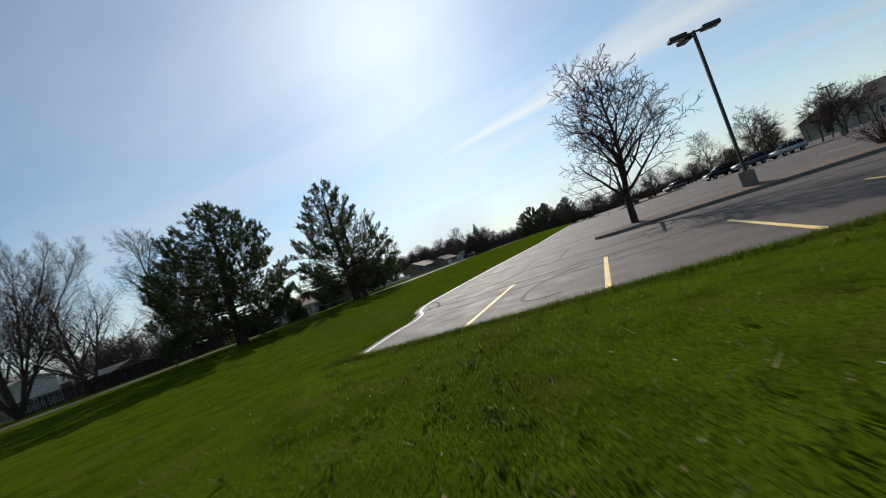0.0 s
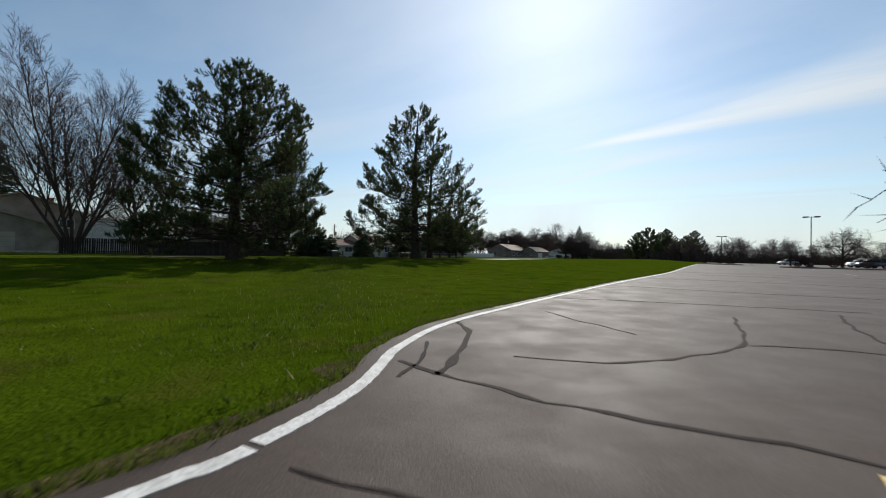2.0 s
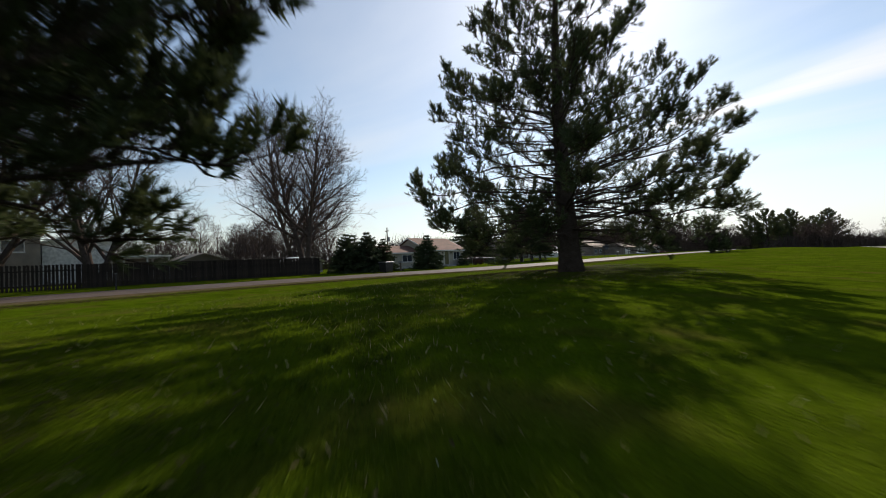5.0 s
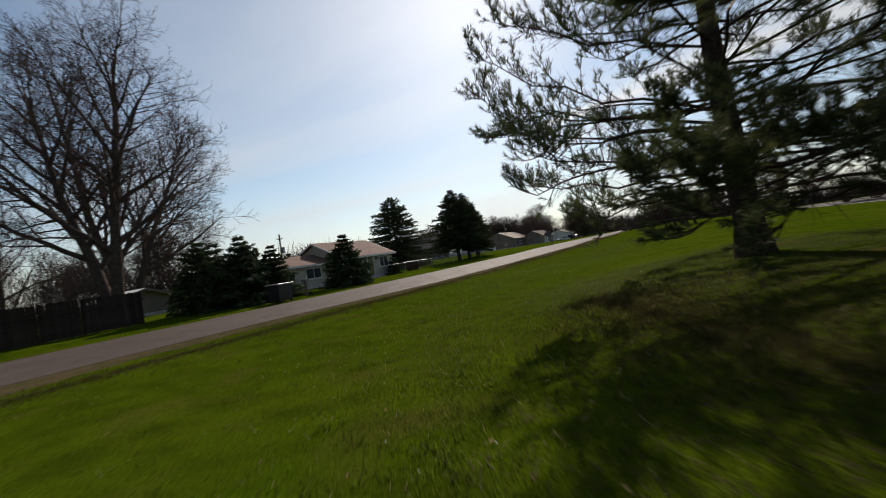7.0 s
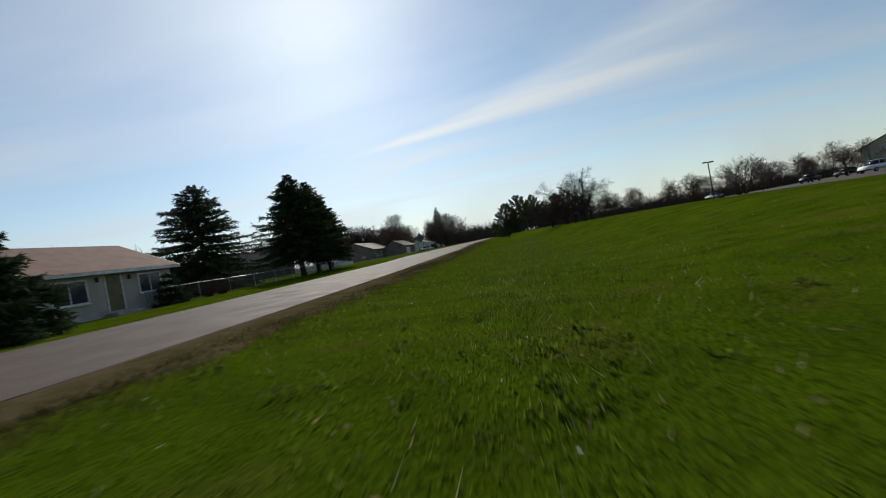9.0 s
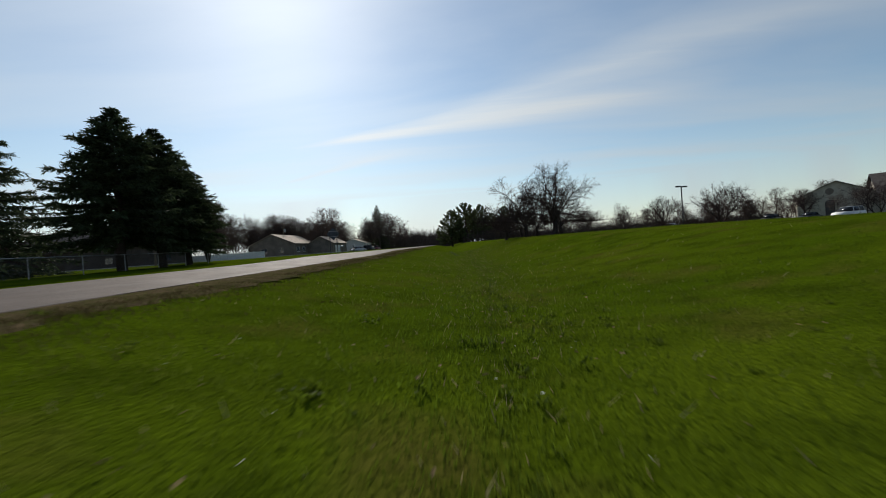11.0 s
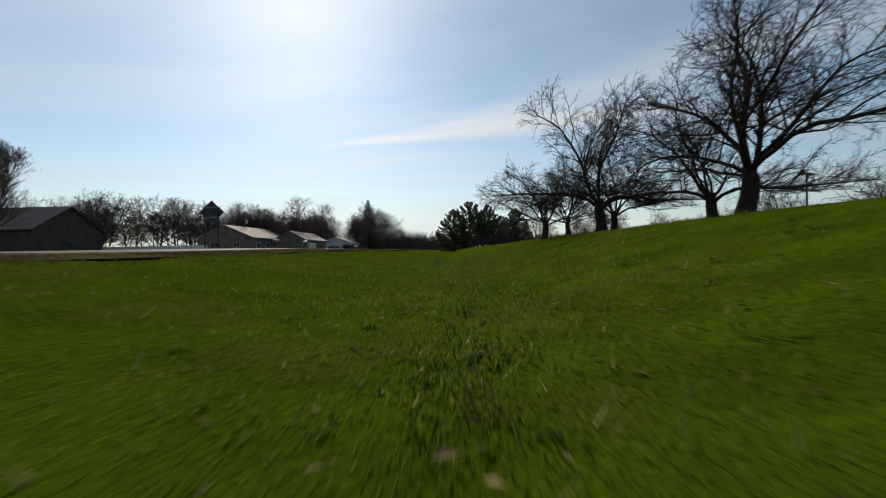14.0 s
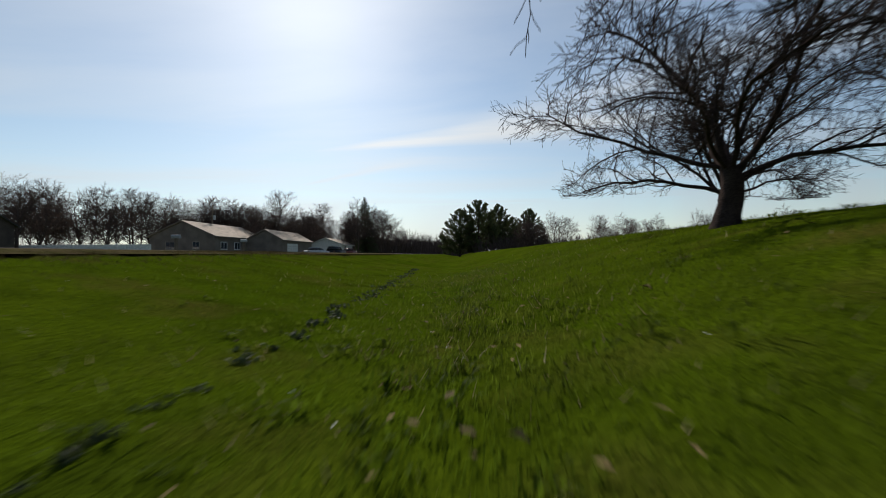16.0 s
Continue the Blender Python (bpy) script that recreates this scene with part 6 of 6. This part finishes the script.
def blades(name, spots, rg, h, w, m, label, lean=0.5):
    vs, fs = [], []
    r = rg.uniform(0, 1, (len(spots), 4))
    for (x, y), (a, b, c, d) in zip(spots, r):
        z = land(x, y) - 0.012
        hh = h * (0.45 + 0.8 * a)
        g = b * 6.283
        ux, uy = math.cos(g) * w * (0.6 + 0.6 * d), math.sin(g) * w * (0.6 + 0.6 * d)
        q = c * 6.283
        lx, ly = math.cos(q) * hh * lean * a, math.sin(q) * hh * lean * a
        k = len(vs)
        vs += [(x - ux, y - uy, z), (x + ux, y + uy, z), (x + lx, y + ly, z + hh)]
        fs.append((k, k + 1, k + 2))
    return tagged(mesh_ob(name, vs, fs, m), label, "grass", kind="stuff")


s_, g_ = scatter(PLAN, 60000, 3.2, 1)
blades("grass_blades", s_, g_, 0.06, 0.006, M_BLADE, "short green grass blades on the lawn")
s_, g_ = scatter(PLAN2, 400000, 4.6, 2)
blades("grass_blades", s_, g_, 0.06, 0.007, M_BLADE, "short green grass blades on the bank and ditch")
edge = [(line_x(y) - 0.31 - 0.10 * noise.noise(Vector((y * 2.1, 0, 4))), y) for y in np.arange(0.2, 40, 0.1)]
s_, g_ = scatter(edge, 26000, 0.16, 3)
blades("grass_blades", s_, g_, 0.09, 0.006, M_BLADE, "ragged grass along the asphalt edge", 0.8)
rim = [(line_x(y) - 0.34 - 0.05 * noise.noise(Vector((y * 1.6, 0, 4))), y) for y in np.arange(0.0, 40, 0.12)]
tagged(strip("soil_rim", rim, 0.34, 0, M_DIRT, None, "", 0.5, zf=lambda x, y: max(land(x, y) + 0.008, -0.012)), "bare brown soil between the asphalt and the lawn", "soil", kind="structure")
edge2 = [(x, -0.46 + 0.07 * noise.noise(Vector((x * 2.3, 0, 9)))) for x in np.arange(-0.6, 20, 0.1)]
s_, g_ = scatter(edge2, 26000, 0.2, 4)
blades("grass_blades", s_, g_, 0.12, 0.006, M_BLADE, "taller grass along the asphalt end", 0.6)
s_, g_ = scatter(PLAN2, 9000, 3.0, 5)
blades("dry_grass", s_, g_, 0.085, 0.006, M_STRAW, "dry straw-coloured grass stems in the lawn", 1.1)
s_, g_ = scatter(PLAN, 1500, 3.0, 6)
blades("dry_grass", s_, g_, 0.085, 0.006, M_STRAW, "dry straw-coloured grass stems in the lawn", 1.1)
s_, g_ = scatter([(-36.95, 5), (-36.95, 110)], 90000, 0.6, 12)
blades("dry_grass", s_, g_, 0.07, 0.008, M_DULL, "dry grass along the road shoulder", 1.0)
s_, g_ = scatter([(-25.2, 28.0), (-26.8, 31.0), (-28.3, 35.0)], 26000, 1.6, 13)
blades("dry_grass", s_, g_, 0.08, 0.007, M_DULL, "thin dry grass under the edge of the pines", 1.0)


def clumps(plan, n, spread_m, seed, count, h, w, m, name, label):
    """Weeds and tufts: fans of broader blades."""
    c_, rg = scatter(plan, n, spread_m, seed)
    vs, fs = [], []
    for x, y in c_:
        s = rg.uniform(0.6, 1.4)
        for i in range(count):
            g, t, l = rg.uniform(0, 6.283), rg.uniform(0.15, 1.1), h * s * rg.uniform(0.6, 1.2)
            px, py = x + rg.normal(0, 0.035 * s), y + rg.normal(0, 0.035 * s)
            z = land(px, py) - 0.01
            k = len(vs)
            ux, uy = -math.sin(g) * w * s, math.cos(g) * w * s
            mx, my, mz = px + math.cos(g) * l * t * 0.5, py + math.sin(g) * l * t * 0.5, z + l * 0.6
            vs += [(px, py, z), (mx - ux, my - uy, mz), (mx + ux, my + uy, mz), (px + math.cos(g) * l * t, py + math.sin(g) * l * t, z + l * (1.0 - 0.35 * t))]
            fs += [(k, k + 2, k + 1), (k + 1, k + 2, k + 3)]
    return tagged(mesh_ob(name, vs, fs, m), label, "weeds", kind="stuff")


clumps(PLAN2, 1100, 3.2, 21, 14, 0.072, 0.008, M_BLADE, "grass_tufts", "taller tufts of grass in the lawn")
clumps(PLAN, 160, 2.6, 22, 16, 0.09, 0.008, M_BLADE, "grass_tufts", "taller tufts of grass in the lawn")
clumps(PLAN2, 260, 3.2, 23, 9, 0.05, 0.014, M_BLADE, "weeds", "broad-leaved weeds in the lawn")


def leaves(plan, n, spread_m, seed, size, m, name, label, lift=0.05):
    c_, rg = scatter(plan, n, spread_m, seed)
    vs, fs = [], []
    for x, y in c_:
        z = land(x, y) + rg.uniform(0.015, lift)
        s, g = size * rg.uniform(0.5, 1.4), rg.uniform(0, 6.283)
        c, t = math.cos(g), math.sin(g)
        tz = rg.uniform(-0.4, 0.4) * s
        k = len(vs)
        vs += [(x - c * s, y - t * s, z), (x - t * s * 0.45, y + c * s * 0.45, z + abs(tz)), (x + c * s, y + t * s, z + tz * 0.5), (x + t * s * 0.45, y - c * s * 0.45, z + abs(tz) * 0.6)]
        fs += [(k, k + 1, k + 2), (k, k + 2, k + 3)]
    return tagged(mesh_ob(name, vs, fs, m), label, "leaf litter", kind="stuff")


leaves(PLAN2, 2200, 3.4, 31, 0.024, M_LEAF, "dead_leaves", "dead brown leaves scattered in the grass")
leaves(edge, 900, 0.14, 35, 0.022, M_LEAF, "dead_leaves", "dead brown leaves blown against the asphalt edge")
leaves(PLAN, 110, 2.8, 32, 0.026, M_LEAF, "dead_leaves", "dead brown leaves scattered in the grass")
leaves(PLAN2, 520, 3.4, 33, 0.012, M_PETAL, "pale_scraps", "pale petals and scraps in the grass")
leaves(PLAN, 50, 2.8, 34, 0.013, M_PETAL, "pale_scraps", "pale petals and scraps in the grass")


# the ditch: clumps along its crease line, standing dull stems and larger leaves
DITCH = PLAN2[8:]
thread = [(-32.0 - 0.03 * (y - 90) + 0.12 * noise.noise(Vector((y * 0.9, 0, 2))), y) for y in np.arange(88.5, 106, 0.18)]
# spruce-dark leaf clumps added to stand in for the ditch's dark crease
clumps(thread, 120, 0.10, 51, 9, 0.05, 0.018, M_SPRUCE, "crease_clumps", "dark leaf clumps added to draw the crease of the ditch")
clumps(DITCH, 70, 1.1, 52, 8, 0.09, 0.004, M_DULL, "dry_stems", "dull standing stems in the ditch")
clumps(DITCH, 420, 0.9, 54, 12, 0.11, 0.006, M_BLADE, "grass_tufts", "long grass standing in the bottom of the ditch")
leaves(DITCH, 420, 2.6, 53, 0.035, M_LEAF, "dead_leaves", "large curled dead leaves in the ditch grass", 0.09)


def litter_bed(x, y, r, seed, count=6000):
    """Fallen needles and twigs under a pine."""
    rg = np.random.RandomState(seed)
    vs, fs = [], []
    for i in range(count):
        a, d = rg.uniform(0, 6.283), r * math.sqrt(rg.uniform(0, 1)) * rg.uniform(0.6, 1.1)
        px, py = x + math.cos(a) * d, y + math.sin(a) * d
        z = land(px, py) + rg.uniform(0.002, 0.025)
        g, l, w = rg.uniform(0, 6.283), rg.uniform(0.03, 0.10), rg.uniform(0.003, 0.008)
        k = len(vs)
        vs += [(px - math.sin(g) * w, py + math.cos(g) * w, z), (px + math.sin(g) * w, py - math.cos(g) * w, z), (px + math.cos(g) * l, py + math.sin(g) * l, z + rg.uniform(-0.01, 0.02))]
        fs.append((k, k + 1, k + 2))
    return tagged(mesh_ob("needle_litter", vs, fs, M_LITTER), "brown fallen needles and twigs under the pine", "leaf litter", kind="stuff")


litter_bed(-22.2, 30.2, 6.0, 41, 42000)
litter_bed(-25.6, 37.6, 5.4, 42, 32000)
litter_bed(-18.4, 12.4, 4.2, 43, 16000)
